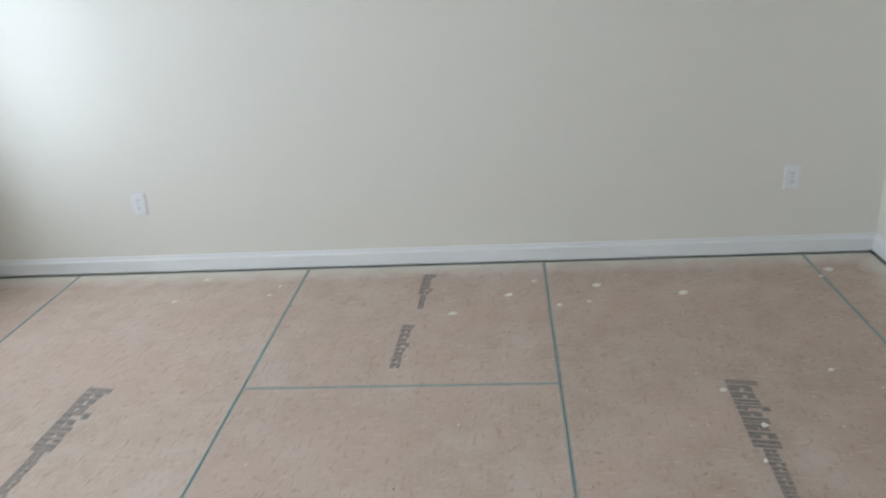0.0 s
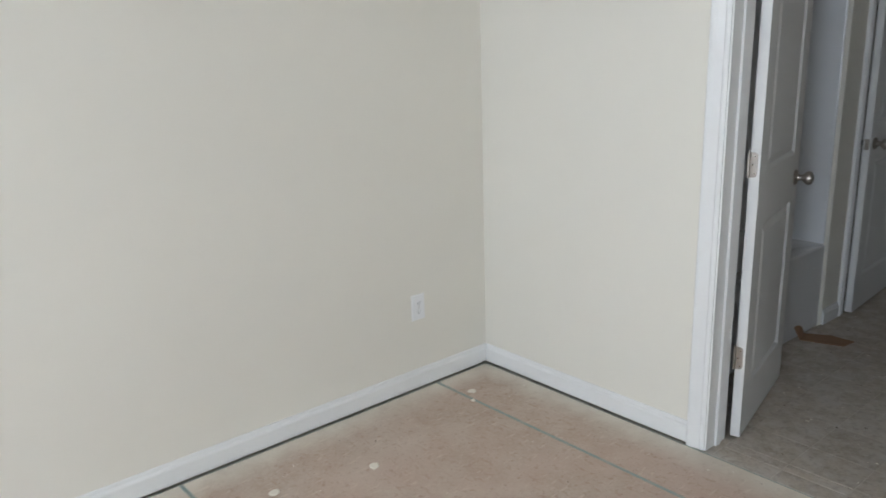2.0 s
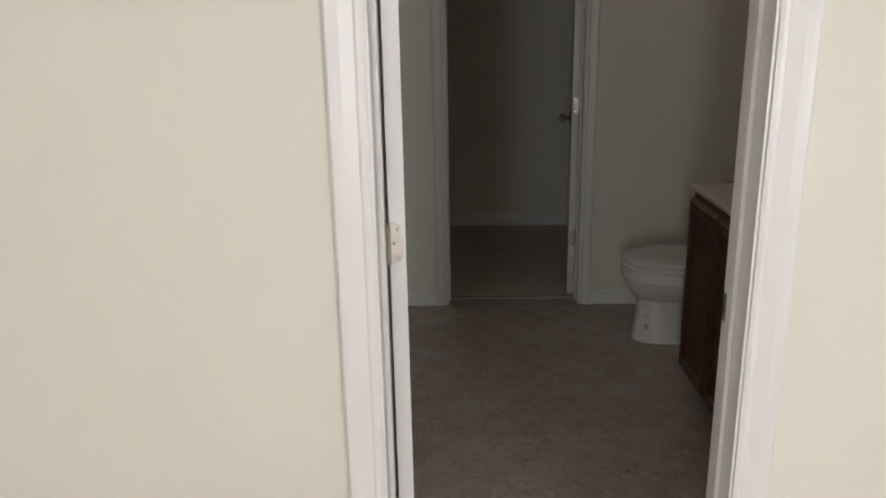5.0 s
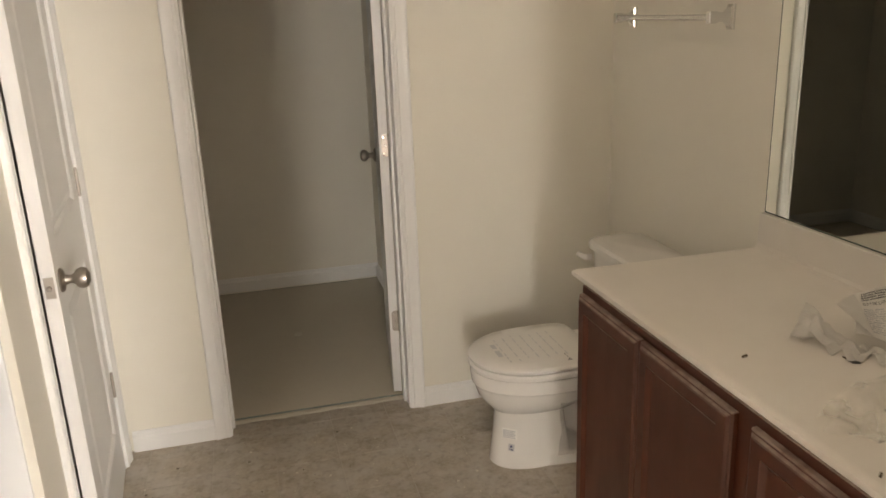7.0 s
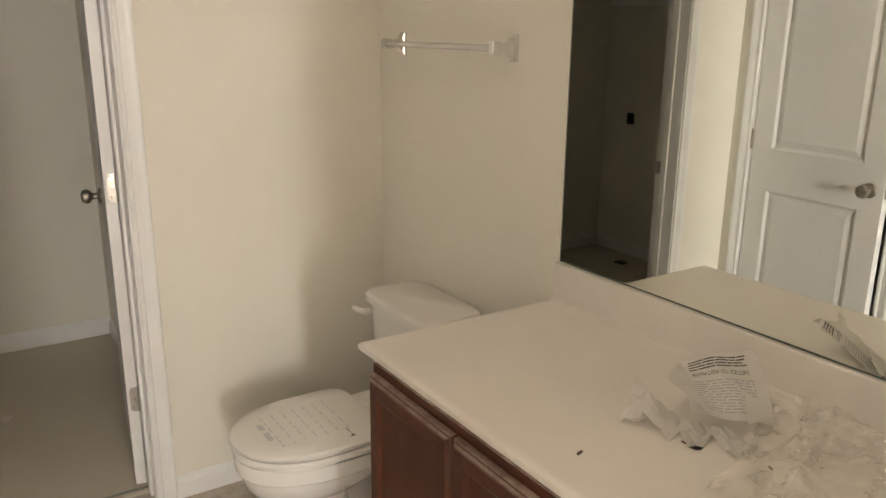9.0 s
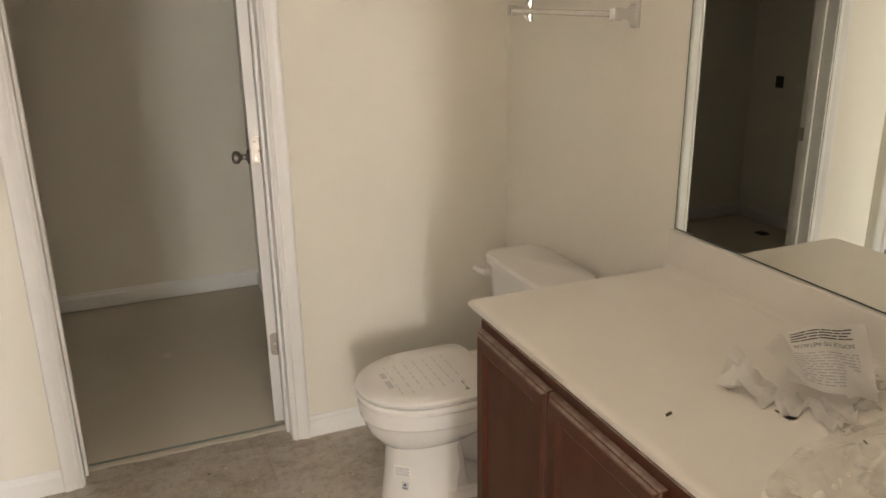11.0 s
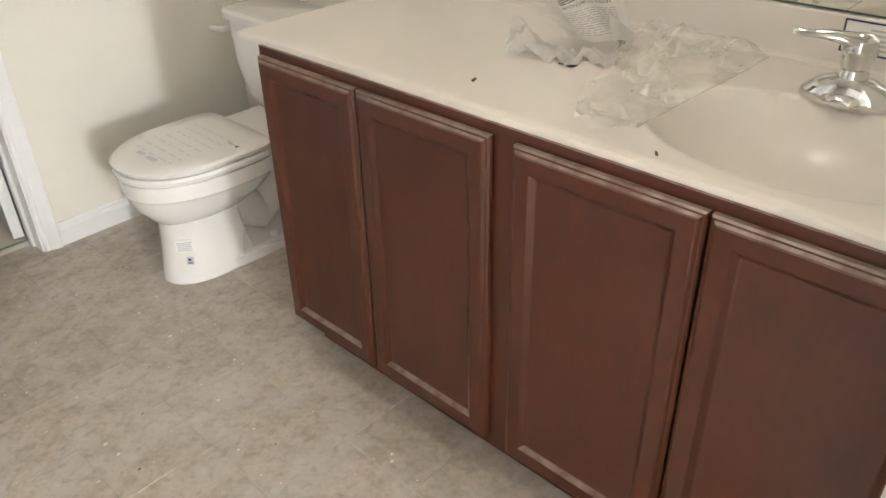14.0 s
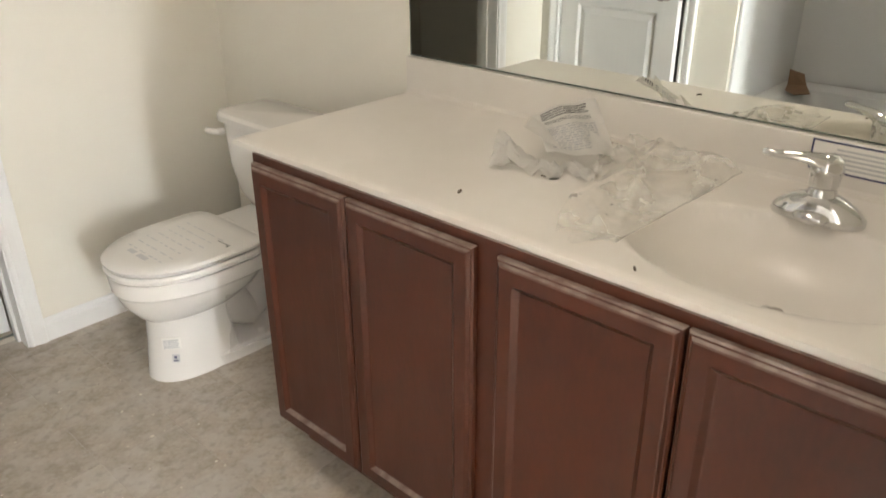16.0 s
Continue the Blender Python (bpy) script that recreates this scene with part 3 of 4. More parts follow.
part("cove", sweep([(0, 0), (0.012, 0), (0.0035, 0.0035), (0, 0.012)], (XR - 0.021, CY0, CZ), (XR - 0.021, CY1 - 0.002, CZ), (-1, 0, 0), (0, 0, 1)), MARBLE, ctr)
dz = top_z(1.325, 0.435)
dr = part("drain", lathe([(0.032, dz + 0.001), (0.030, dz + 0.004), (0.022, dz + 0.0035), (0.020, dz - 0.004), (0, dz - 0.004)], 'z', (1.325, 0.435, 0)), CHROME, ctr, "chrome drain ring", True)
part("stopper", lathe([(0.013, dz - 0.004), (0.0145, dz + 0.006), (0.011, dz + 0.010), (0, dz + 0.011)], 'z', (1.325, 0.435, 0)), NICKEL, dr, smooth=True)
ov = part("overflow_hole", lathe([(0.009, 0.0), (0.009, 0.002), (0.006, 0.002), (0.005, -0.001), (0, -0.001)], 'z', n=16), NICKEL, ctr, smooth=True)
ov.matrix_local = pose(1.150, 0.447, top_z(1.150, 0.447) + 0.0015, 0, 38, 0)

# faucet
fau = tagged(empty("faucet", pose(1.482, 0.447, CZ)), "chrome single-lever centerset basin faucet", "faucet")


def oval(a, b, cx, cy, z, n=28, p=2.4):
    return [(cx + a * math.copysign(abs(math.cos(t)) ** (2 / p), math.cos(t)), cy + b * math.copysign(abs(math.sin(t)) ** (2 / p), math.sin(t)), z) for t in [2 * math.pi * i / n for i in range(n)]]


part("base_plate", finish(loft([oval(0.037, 0.079, 0, 0, 0), oval(0.0385, 0.081, 0, 0, 0.005), oval(0.038, 0.079, 0, 0, 0.013), oval(0.036, 0.072, 0, 0, 0.022), oval(0.033, 0.060, 0, 0, 0.031), oval(0.029, 0.045, 0, 0, 0.039), oval(0.025, 0.029, 0, 0, 0.045)])), CHROME, fau, smooth=True)
part("spout", finish(loft([[(x, 0.021 * wy * c, z + 0.013 * hz * q) for c, q in circle(1, 20)] for x, z, wy, hz in ((0.008, 0.018, 1.7, 1.1), (-0.020, 0.016, 1.7, 1.05), (-0.036, 0.013, 1.5, 0.85), (-0.045, 0.010, 1.2, 0.65), (-0.048, 0.009, 0.6, 0.4))])), CHROME, fau, smooth=True)
part("body", lathe([(0.025, 0.036), (0.0245, 0.052), (0.0215, 0.056), (0.0215, 0.059), (0.025, 0.062), (0.0265, 0.080), (0.0275, 0.094), (0.025, 0.107), (0.015, 0.115), (0, 0.117)], n=28), CHROME, fau, smooth=True)
lv = part("lever", finish(loft([[(x, 0.012 * w * c, z + 0.008 * h * q) for c, q in circle(1, 18)] for x, z, w, h in ((0.028, 0.088, 0.7, 0.9), (0.020, 0.094, 1.8, 2.2), (-0.008, 0.102, 2.1, 1.9), (-0.036, 0.109, 1.5, 1.3), (-0.062, 0.112, 1.1, 0.85), (-0.086, 0.112, 1.1, 0.75), (-0.100, 0.114, 1.2, 0.85), (-0.108, 0.115, 0.6, 0.45))])), CHROME, fau, smooth=True)
lv.matrix_local = pose(0, 0, 0, 0, 0, -62)

# sticker on the backsplash behind the faucet
stk = tagged(part("notice_sticker", boxes(((XR - 0.0216, 0.36, 0.908), (XR - 0.0209, 0.525, 0.968))), PAPER), "white paper sticker with a navy border on the backsplash", "sticker")
bm = bmesh.new()
for y0, y1, z0, z1 in ((0.36, 0.525, 0.9645, 0.968), (0.36, 0.525, 0.908, 0.9115), (0.36, 0.3635, 0.9115, 0.9645), (0.5215, 0.525, 0.9115, 0.9645)):
    add_box(bm, (XR - 0.0221, y0, z0), (XR - 0.0216, y1, z1))
part("border", bm, PRINT_BLUE, stk, "navy printed border")
part("print", boxes(*[((XR - 0.0219, 0.375, 0.918 + 0.0085 * k), (XR - 0.0216, 0.485 - 0.006 * (k % 3), 0.9215 + 0.0085 * k)) for k in range(5)]), PRINT_PALE, stk, "pale printed lines")

# mirror
mir = tagged(part("mirror_glass", boxes(((XR - 0.007, 0.13, 0.977), (XR - 0.001, 1.624, 2.02))), [MIRROR]), "frameless wall mirror above the vanity backsplash", "mirror")
part("mirror_edge", boxes(((XR - 0.0072, 0.13, 0.9735), (XR - 0.001, 1.624, 0.977)), ((XR - 0.0072, 1.624, 0.9735), (XR - 0.001, 1.627, 2.02))), MIRROR_EDGE, mir, "dark ground edge of the glass")


# added ceiling light in the bathroom, out of view, to even out its brightness
cl_ = tagged(empty("ceiling_light", pose(0.62, 0.92, H)), "added round flush ceiling light out of view, lit frosted dome fills the bathroom", "ceiling light")
part("base_ring", lathe([(0.0, 0), (0.165, 0), (0.168, -0.006), (0.165, -0.022), (0.150, -0.026), (0, -0.026)], n=36), NICKEL, cl_, "satin nickel base ring", True)
part("diffuser", lathe([(0.150, -0.024), (0.146, -0.045), (0.128, -0.070), (0.095, -0.088), (0.05, -0.098), (0, -0.101)], n=36), GLOW, cl_, "lit frosted dome", True)
part("finial", lathe([(0.006, -0.098), (0.010, -0.104), (0.008, -0.112), (0, -0.116)], n=16), NICKEL, cl_, smooth=True)

# ---- toilet ----
TY = 2.135
toi = tagged(empty("toilet", pose(0, TY, 0)), "white two-piece toilet with closed lid and paper labels", "toilet")


def egg(x0, x1, b, z, n=36, p=2.15, back=3.2):
    """A rounded outline from x0 (front) to x1 (back) of half-width b, blunter at the back."""
    cx = x0 + (x1 - x0) * 0.55
    out = []
    for i in range(n):
        t = 2 * math.pi * i / n
        c, s = math.cos(t), math.sin(t)
        q = back if c > 0 else p
        r = (x1 - cx) if c > 0 else (cx - x0)
        out.append((cx + r * math.copysign(abs(c) ** (2 / q), c), b * math.copysign(abs(s) ** (2 / q), s), z))
    return out


part("pedestal", finish(loft([egg(0.972, 1.25, 0.103, 0, back=9), egg(0.976, 1.25, 0.101, 0.03, back=9), egg(0.988, 1.235, 0.093, 0.12, back=9), egg(0.993, 1.225, 0.089, 0.20, back=9), egg(0.985, 1.24, 0.095, 0.245, back=7), egg(0.975, 1.26, 0.11, 0.275, back=5)])), CHINA, toi, smooth=True)
part("foot", finish(loft([egg(1.02, 1.50, 0.112, 0, back=5), egg(1.02, 1.50, 0.112, 0.035, back=5), egg(1.03, 1.49, 0.102, 0.045, back=5)])), CHINA, toi, smooth=True)
part("bowl", finish(loft([egg(0.99, 1.27, 0.085, 0.225), egg(0.965, 1.29, 0.115, 0.250), egg(0.935, 1.34, 0.150, 0.290), egg(0.924, 1.37, 0.165, 0.325), egg(0.922, 1.38, 0.168, 0.334), egg(0.915, 1.40, 0.176, 0.340), egg(0.911, 1.42, 0.180, 0.380), egg(0.914, 1.42, 0.178, 0.388)])), CHINA, toi, smooth=True)
part("deck", finish(loft([oval(0.115, 0.105, 1.47, 0, 0.30, p=5), oval(0.135, 0.13, 1.455, 0, 0.35, p=5), oval(0.145, 0.15, 1.45, 0, 0.388, p=6), oval(0.14, 0.145, 1.45, 0, 0.394, p=6)])), CHINA, toi, smooth=True)
part("trapway", tube([(1.20, 0, 0.22), (1.28, 0, 0.15), (1.34, 0, 0.10), (1.38, 0, 0.13), (1.41, 0, 0.24), (1.46, 0, 0.30), (1.53, 0, 0.25), (1.55, 0, 0.12), (1.50, 0, 0.03)], [0.075, 0.072, 0.06, 0.06, 0.068, 0.075, 0.065, 0.055, 0.05], 16), CHINA, toi, smooth=True)
part("bolt_cap", lathe([(0.014, 0.040), (0.014, 0.056), (0.010, 0.064), (0, 0.066)], 'z', (1.33, -0.085, 0), 16), SEATP, toi, smooth=True)
part("bolt_cap", lathe([(0.014, 0.040), (0.014, 0.056), (0.010, 0.064), (0, 0.066)], 'z', (1.33, 0.085, 0), 16), SEATP, toi, smooth=True)
SE = dict(p=2.1, back=7)
part("seat", finish(loft([egg(0.928, 1.32, 0.166, 0.362, **SE), egg(0.926, 1.32, 0.168, 0.3725, **SE), egg(0.909, 1.328, 0.185, 0.3745, **SE), egg(0.906, 1.328, 0.188, 0.387, **SE), egg(0.912, 1.324, 0.183, 0.3945, **SE)])), SEATP, toi, smooth=True)
lid = part("lid", finish(loft([egg(0.924, 1.326, 0.171, 0.392, **SE), egg(0.922, 1.326, 0.173, 0.4005, **SE), egg(0.909, 1.334, 0.185, 0.4025, **SE), egg(0.905, 1.334, 0.188, 0.412, **SE), egg(0.914, 1.326, 0.180, 0.4188, **SE), egg(0.97, 1.28, 0.13, 0.4208, **SE)])), SEATP, toi, smooth=True)
bm = bmesh.new()
rg = random.Random(4)
for k in range(7):
    x = 1.02 + 0.034 * k
    y = -0.105 + rg.uniform(0, 0.02)
    while y < 0.10:
        ln = rg.uniform(0.012, 0.04)
        add_box(bm, (x, y, 0.4332), (x + 0.004, min(y + ln, 0.11), 0.43485))
        y += ln + rg.uniform(0.006, 0.02)
tagged(part("lid_print", bm, PRINT_PALE, lid, "faint pale print on protective film"), kind="stuff")
part("lid_print", boxes(((0.995, -0.05, 0.4332), (1.012, 0.0, 0.4353)), ((0.995, 0.02, 0.4332), (1.012, 0.055, 0.4353))), PRINT_PALE, lid, "grey printed blocks")
part("lid_logo", boxes(((1.215, -0.140, 0.4325), (1.219, -0.090, 0.4345)), ((1.208, -0.146, 0.4322), (1.224, -0.141, 0.4342))), PRINT, lid, "small dark printed mark")
for y in (-0.075, 0.075):
    part("seat_hinge", boxes(((1.325, y - 0.025, 0.394), (1.37, y + 0.025, 0.418)), bevel=0.006), SEATP, toi)
TX0, TX1 = 1.425, XR - 0.012


def tank_ring(z, inset, front):
    return oval((TX1 - TX0) / 2 - inset * 0.4 - front / 2, 0.205 - inset, (TX0 + TX1) / 2 + front / 2, 0, z, 40, 7)


part("tank", finish(loft([tank_ring(0.392, 0.06, 0.05), tank_ring(0.40, 0.05, 0.04), tank_ring(0.45, 0.032, 0.022), tank_ring(0.55, 0.018, 0.010), tank_ring(0.70, 0.012, 0.006)])), CHINA, toi, smooth=True)
part("tank_lid", finish(loft([tank_ring(0.700, 0.004, 0.0), tank_ring(0.703, 0, -0.006), tank_ring(0.722, 0, -0.006), tank_ring(0.732, 0.006, 0.0), tank_ring(0.735, 0.02, 0.016)])), CHINA, toi, smooth=True)
part("flush_lever", finish(tube([(TX0 - 0.002, 0.15, 0.672), (TX0 - 0.016, 0.15, 0.672), (TX0 - 0.022, 0.165, 0.671), (TX0 - 0.024, 0.205, 0.668), (TX0 - 0.023, 0.215, 0.667)], [0.012, 0.011, 0.010, 0.011, 0.006], 12)), SEATP, toi, "white flush lever", True)
lb = part("warning_label", boxes(((-0.028, -0.0006, -0.02), (0.028, 0.0006, 0.02))), PAPER, toi, "torn white paper label with print")
lb.matrix_local = pose(1.022, -0.0715, 0.135, 0, 0, -38)
sl = part("sticker", boxes(((-0.011, -0.0006, -0.014), (0.011, 0.0006, 0.014))), PRINT_PALE, toi, "small pale blue printed sticker")
sl.matrix_local = pose(1.026, -0.0765, 0.082, 0, 4, -38)
part("sticker_mark", boxes(((-0.005, -0.0011, 0.000), (0.003, -0.0006, 0.008)), ((-0.007, -0.0011, -0.010), (0.007, -0.0006, -0.006))), PRINT_BLUE, sl, "dark printed mark")
part("label_print", boxes(*[((-0.025, -0.0011, -0.017 + 0.0065 * k), (0.022 - 0.004 * (k % 2), -0.0006, -0.013 + 0.0065 * k)) for k in range(5)]), PRINT_PALE, lb, "grey printed lines")
tl = part("tank_label", boxes(((-0.02, -0.0005, -0.02), (0.02, 0.0005, 0.02))), PAPER, toi, "small white label with print")
tl.matrix_local = pose(TX0 + 0.004, -0.12, 0.60, 0, 0, -90)
part("label_print", boxes(*[((-0.017, -0.001, -0.016 + 0.008 * k), (0.015, -0.0005, -0.012 + 0.008 * k)) for k in range(4)]), PRINT_PALE, tl)

for c in toi.children:
    if c.name.split(".")[0] in ("bowl", "seat_hinge"):
        c.location.z -= 0.022
for c in lid.children:
    c.location.z = -0.0137

# clear wrap hanging at the back of the bowl
bm = bmesh.new()
gw = []
for i in range(15):
    row = []
    for j in range(13):
        u, v = i / 14, j / 12
        p = Vector((1.18 + 0.27 * u, -0.125 - 0.02 * math.sin(v * 3), 0.05 + 0.31 * v))
        q = noise.noise(p * 17) * 0.03 + noise.noise(p * 45) * 0.012
        p.y -= abs(q) - 0.012 * v
        p.z = max(p.z + q * 0.5, 0.048)
        row.append(bm.verts.new(p))
    gw.append(row)
for a, b in zip(gw, gw[1:]):
    for k in range(12):
        bm.faces.new((a[k], b[k], b[k + 1], a[k + 1]))
part("clear_wrap", bm, WRAP, toi, "crumpled clear plastic wrap", True)

# ---- towel bar ----
tb = tagged(empty("towel_bar", pose(XR, 2.148, 1.509)), "chrome towel bar with a clear acrylic rod", "towel bar")
for y in (-0.295, 0.295):
    p = part("post", finish(loft([[(x, y + a * c, b * s) for c, s in ((-1, -1), (1, -1), (1, 1), (-1, 1))] for x, a, b in ((0, 0.014, 0.036), (-0.008, 0.014, 0.036), (-0.014, 0.011, 0.026), (-0.026, 0.009, 0.015), (-0.05, 0.009, 0.013), (-0.060, 0.011, 0.017), (-0.080, 0.011, 0.017), (-0.083, 0.008, 0.013))])), CHROME, tb, "chrome wall post")
    for z in (-0.024, 0.024):
        part("screw_cap", lathe([(0.008, -0.004), (0.008, -0.012), (0, -0.014)], 'x', (0, y, z), 12), CHROME, p)
part("rod", tube([(-0.070, -0.289, 0), (-0.070, 0, 0), (-0.070, 0.289, 0)], 0.009, 14), CLEAR, tb, "clear acrylic rod", True)

# ---- tub alcove ----
tub = tagged(empty("bathtub", pose(0, 0, 0)), "white fibreglass alcove bathtub with surround", "bathtub")
TX, TW0, TW1 = XL - 0.01, YB + 0.012, 1.54


def rr(x0, x1, y0, y1, z, r=0.08, n=6):
    out = []
    for cx, cy, a0 in ((x1 - r, y1 - r, 0), (x0 + r, y1 - r, 90), (x0 + r, y0 + r, 180), (x1 - r, y0 + r, 270)):
        for i in range(n + 1):
            a = radians(a0 + 90 * i / n)
            out.append((cx + r * math.cos(a), cy + r * math.sin(a), z))
    return out


tx0 = XL - 0.775
part("shell", finish(loft([rr(tx0, TX, TW0, TW1, 0, 0.012), rr(tx0, TX, TW0, TW1, 0.43, 0.012), rr(tx0 + 0.008, TX - 0.008, TW0 + 0.008, TW1 - 0.008, 0.44, 0.012), rr(tx0 + 0.07, TX - 0.08, TW0 + 0.08, TW1 - 0.08, 0.438, 0.10), rr(tx0 + 0.09, TX - 0.10, TW0 + 0.10, TW1 - 0.10, 0.42, 0.11), rr(tx0 + 0.13, TX - 0.14, TW0 + 0.16, TW1 - 0.22, 0.10, 0.12), rr(tx0 + 0.18, TX - 0.19, TW0 + 0.22, TW1 - 0.28, 0.075, 0.10)])), TUBM, tub, smooth=True)
part("surround", boxes(((tx0 - 0.008, TW0, 0.44), (tx0 + 0.006, TW1, 1.95)), ((tx0 + 0.006, TW1 - 0.008, 0.44), (TX - 0.01, TW1 + 0.006, 1.95)), ((tx0 + 0.006, TW0 - 0.006, 0.44), (TX - 0.01, TW0 + 0.008, 1.95)), bevel=0.003), TUBM, tub)

# torn cardboard by the tub
for nm, m, s in (("cardboard_scrap", pose(-0.20, 1.36, 0.001, 0, 0, 25), 1.0), ("cardboard_scrap", pose(-0.86, 1.42, 0.441, 0, 0, -20), 0.9)):
    bm = bmesh.new()
    pts = [(-0.12, -0.05), (0.08, -0.07), (0.13, 0.01), (0.03, 0.06), (-0.10, 0.05)]
    loft([[(x * s, y * s, 0.0) for x, y in pts], [(x * s, y * s, 0.004) for x, y in pts]], bm=bm)
    fl = [(-0.12, -0.05, 0.004), (-0.10, 0.05, 0.004), (-0.135, 0.05, 0.085), (-0.15, -0.03, 0.06)]
    loft([[Vector(p) * s for p in fl], [Vector(p) * s + Vector((0.004, 0, 0.001)) for p in fl]], bm=bm)
    finish(bm)
    c = tagged(part(nm, bm, CARD), "torn brown cardboard scrap with a bent flap", "cardboard")
    c.matrix_world = m

# ---- closet wall and floor boxes ----
for m in (pose(XC0 + 0.001, 4.05, 0.97, 0, 0, 90), pose(-0.905, 3.85, 0.0045, -90, 0, 0)):
    cb = tagged(empty("cable_box", m), "open black cable box set in the closet", "cable box", group="closet cable boxes")
    part("box", boxes(((-0.028, -0.004, -0.035), (0.028, 0.0, 0.035)), bevel=0.001), SLOT, cb)
    part("rim", boxes(((-0.031, -0.0055, -0.038), (-0.027, 0, 0.038)), ((0.027, -0.0055, -0.038), (0.031, 0, 0.038)), ((-0.027, -0.0055, -0.038), (0.027, 0, -0.034)), ((-0.027, -0.0055, 0.034), (0.027, 0, 0.038))), SLOT, cb)
structure("trim_shelf_cleat", boxes(((XC0, YF + 0.13, 1.72), (XC0 + 0.018, YC - 0.001, 1.79)), bevel=0.002), TRIM, "white painted shelf cleat along the closet wall", "trim")

# ---- litter on the counter ----
# sheet of clear film: flat towards the basin, gathered beside the paper
def lerp(a, b, t):
    return a + (b - a) * t


bm = bmesh.new()
NU, NV = 70, 80
ga = []
for i in range(NU + 1):
    row = []
    for j in range(NV + 1):
        u, v = i / NU, j / NV
        x = lerp(1.618, lerp(1.150, 1.095, u), v) + (0.05 * math.sin(u * 9) * v * u)
        y = lerp(lerp(0.640, 0.95, u), lerp(0.652, 0.75, u), v)
        p = Vector((x, y, 0))
        gather = min(1, max(0, (u - 0.30) / 0.35)) * min(1, (1 - v) * 4 + 0.2)
        q = Vector((p.x * 4 + p.y * 7, p.y * 15 - p.x * 9, 2.0))
        ridge = (1 - abs(noise.noise(q)) * 2.2) ** 2
        fine = (1 - abs(noise.noise(q * 2.3 + Vector((5, 1, 0)))) * 2) ** 2
        lift = gather * (0.030 * ridge + 0.004 * fine) * (0.5 + 0.5 * min(1, (1 - u) * 5)) + 0.004 * abs(noise.noise(p * 18))
        lift += 0.035 * math.exp(-((x - 1.58) / 0.06) ** 2 - ((y - 0.71) / 0.07) ** 2) + 0.028 * math.exp(-((x - 1.36) / 0.03) ** 2 - ((y - 0.735) / 0.025) ** 2)
        lift *= min(1, u * 9 + 0.08)
        x += noise.noise(p * 8 + Vector((0, 0, 5))) * 0.022 * (0.25 + gather)
        y += noise.noise(p * 8 + Vector((0, 7, 5))) * 0.024 * (0.15 + gather)
        row.append(bm.verts.new((min(x, XR - 0.03), y, CZ + 0.002 + max(lift, 0))))
    ga.append(row)
for a, b in zip(ga, ga[1:]):
    for k in range(NV):
        bm.faces.new((a[k], b[k], b[k + 1], a[k + 1]))
flm = tagged(part("plastic_film", bm, FILM, smooth=True), "crumpled translucent plastic film lying on the vanity top", "plastic film")
hem = [v for v in (Vector((lerp(1.610, 1.152, k / 24), lerp(0.641, 0.652, k / 24) + 0.004 * noise.noise(Vector((k * 0.3, 1, 0))), CZ + 0.0035)) for k in range(25))]
part("hem", tube(hem, 0.0013, 6), FILM, flm, "rolled edge of the film", True)

# crumpled instruction sheet that stands on its lower edge, print upside down
BL, BR, TL, TR = Vector((1.383, 0.965, 0.903)), Vector((1.480, 0.857, 0.897)), Vector((1.430, 1.037, 0.965)), Vector((1.545, 0.957, 0.991))
NRM = (BR - BL).cross(TL - BL).normalized()
pa = tagged(empty("instruction_sheet", pose(0, 0, 0)), "crumpled white printed instruction sheet with folded corners", "paper")


def sheet(u, v, lift=0.0):
    p = lerp(lerp(BL, BR, u), lerp(TL, TR, u), v)
    bend = 0.012 * math.sin(u * math.pi) - 0.010 * v * v + 0.004 * math.sin(u * 11 + v * 4) + 0.002 * noise.noise(Vector((u * 7, v * 7, 3)))
    return p + NRM * (bend + lift) + Vector((0, 0, -0.010 * math.sin(u * math.pi) * (1 - v)))


bm = bmesh.new()
gs = [[bm.verts.new(sheet(i / 28, j / 20)) for i in range(29)] for j in range(21)]
for a, b in zip(gs, gs[1:]):
    for k in range(28):
        bm.faces.new((a[k], a[k + 1], b[k + 1], b[k]))
bmesh.ops.solidify(bm, geom=bm.faces[:], thickness=0.0005)
part("sheet", bm, PAPER, pa, smooth=True)


def flap(corners):
    """A folded triangle of the sheet that stands a little off its face."""
    bm = bmesh.new()
    c = [Vector(p) for p in corners]
    n = 8
    grid = [[bm.verts.new(lerp(lerp(c[0], c[1], i / n), c[2], j / n)) for i in range(n + 1)] for j in range(n)]
    tip = bm.verts.new(c[2])
    for a, b in zip(grid, grid[1:]):
        for k in range(n):
            bm.faces.new((a[k], a[k + 1], b[k + 1], b[k]))
    for k in range(n):
        bm.faces.new((grid[-1][k], grid[-1][k + 1], tip))
    nn = (c[1] - c[0]).cross(c[2] - c[0]).normalized()
    for v in bm.verts:
        v.co += nn * 0.004 * noise.noise(v.co * 40)
    bmesh.ops.solidify(bm, geom=bm.faces[:], thickness=0.0008)
    return finish(bm)


part("folded_corner", flap((sheet(0.02, 1.02, 0.002), sheet(0.22, -0.05, 0.016), sheet(-0.26, 0.50, 0.030))), PAPER, pa, "folded white paper corner", True)
part("folded_corner", flap((sheet(0.66, 0.34, 0.020), sheet(1.02, 0.10, 0.006), sheet(0.62, -0.12, 0.024))), PAPER, pa, "folded white paper corner", True)


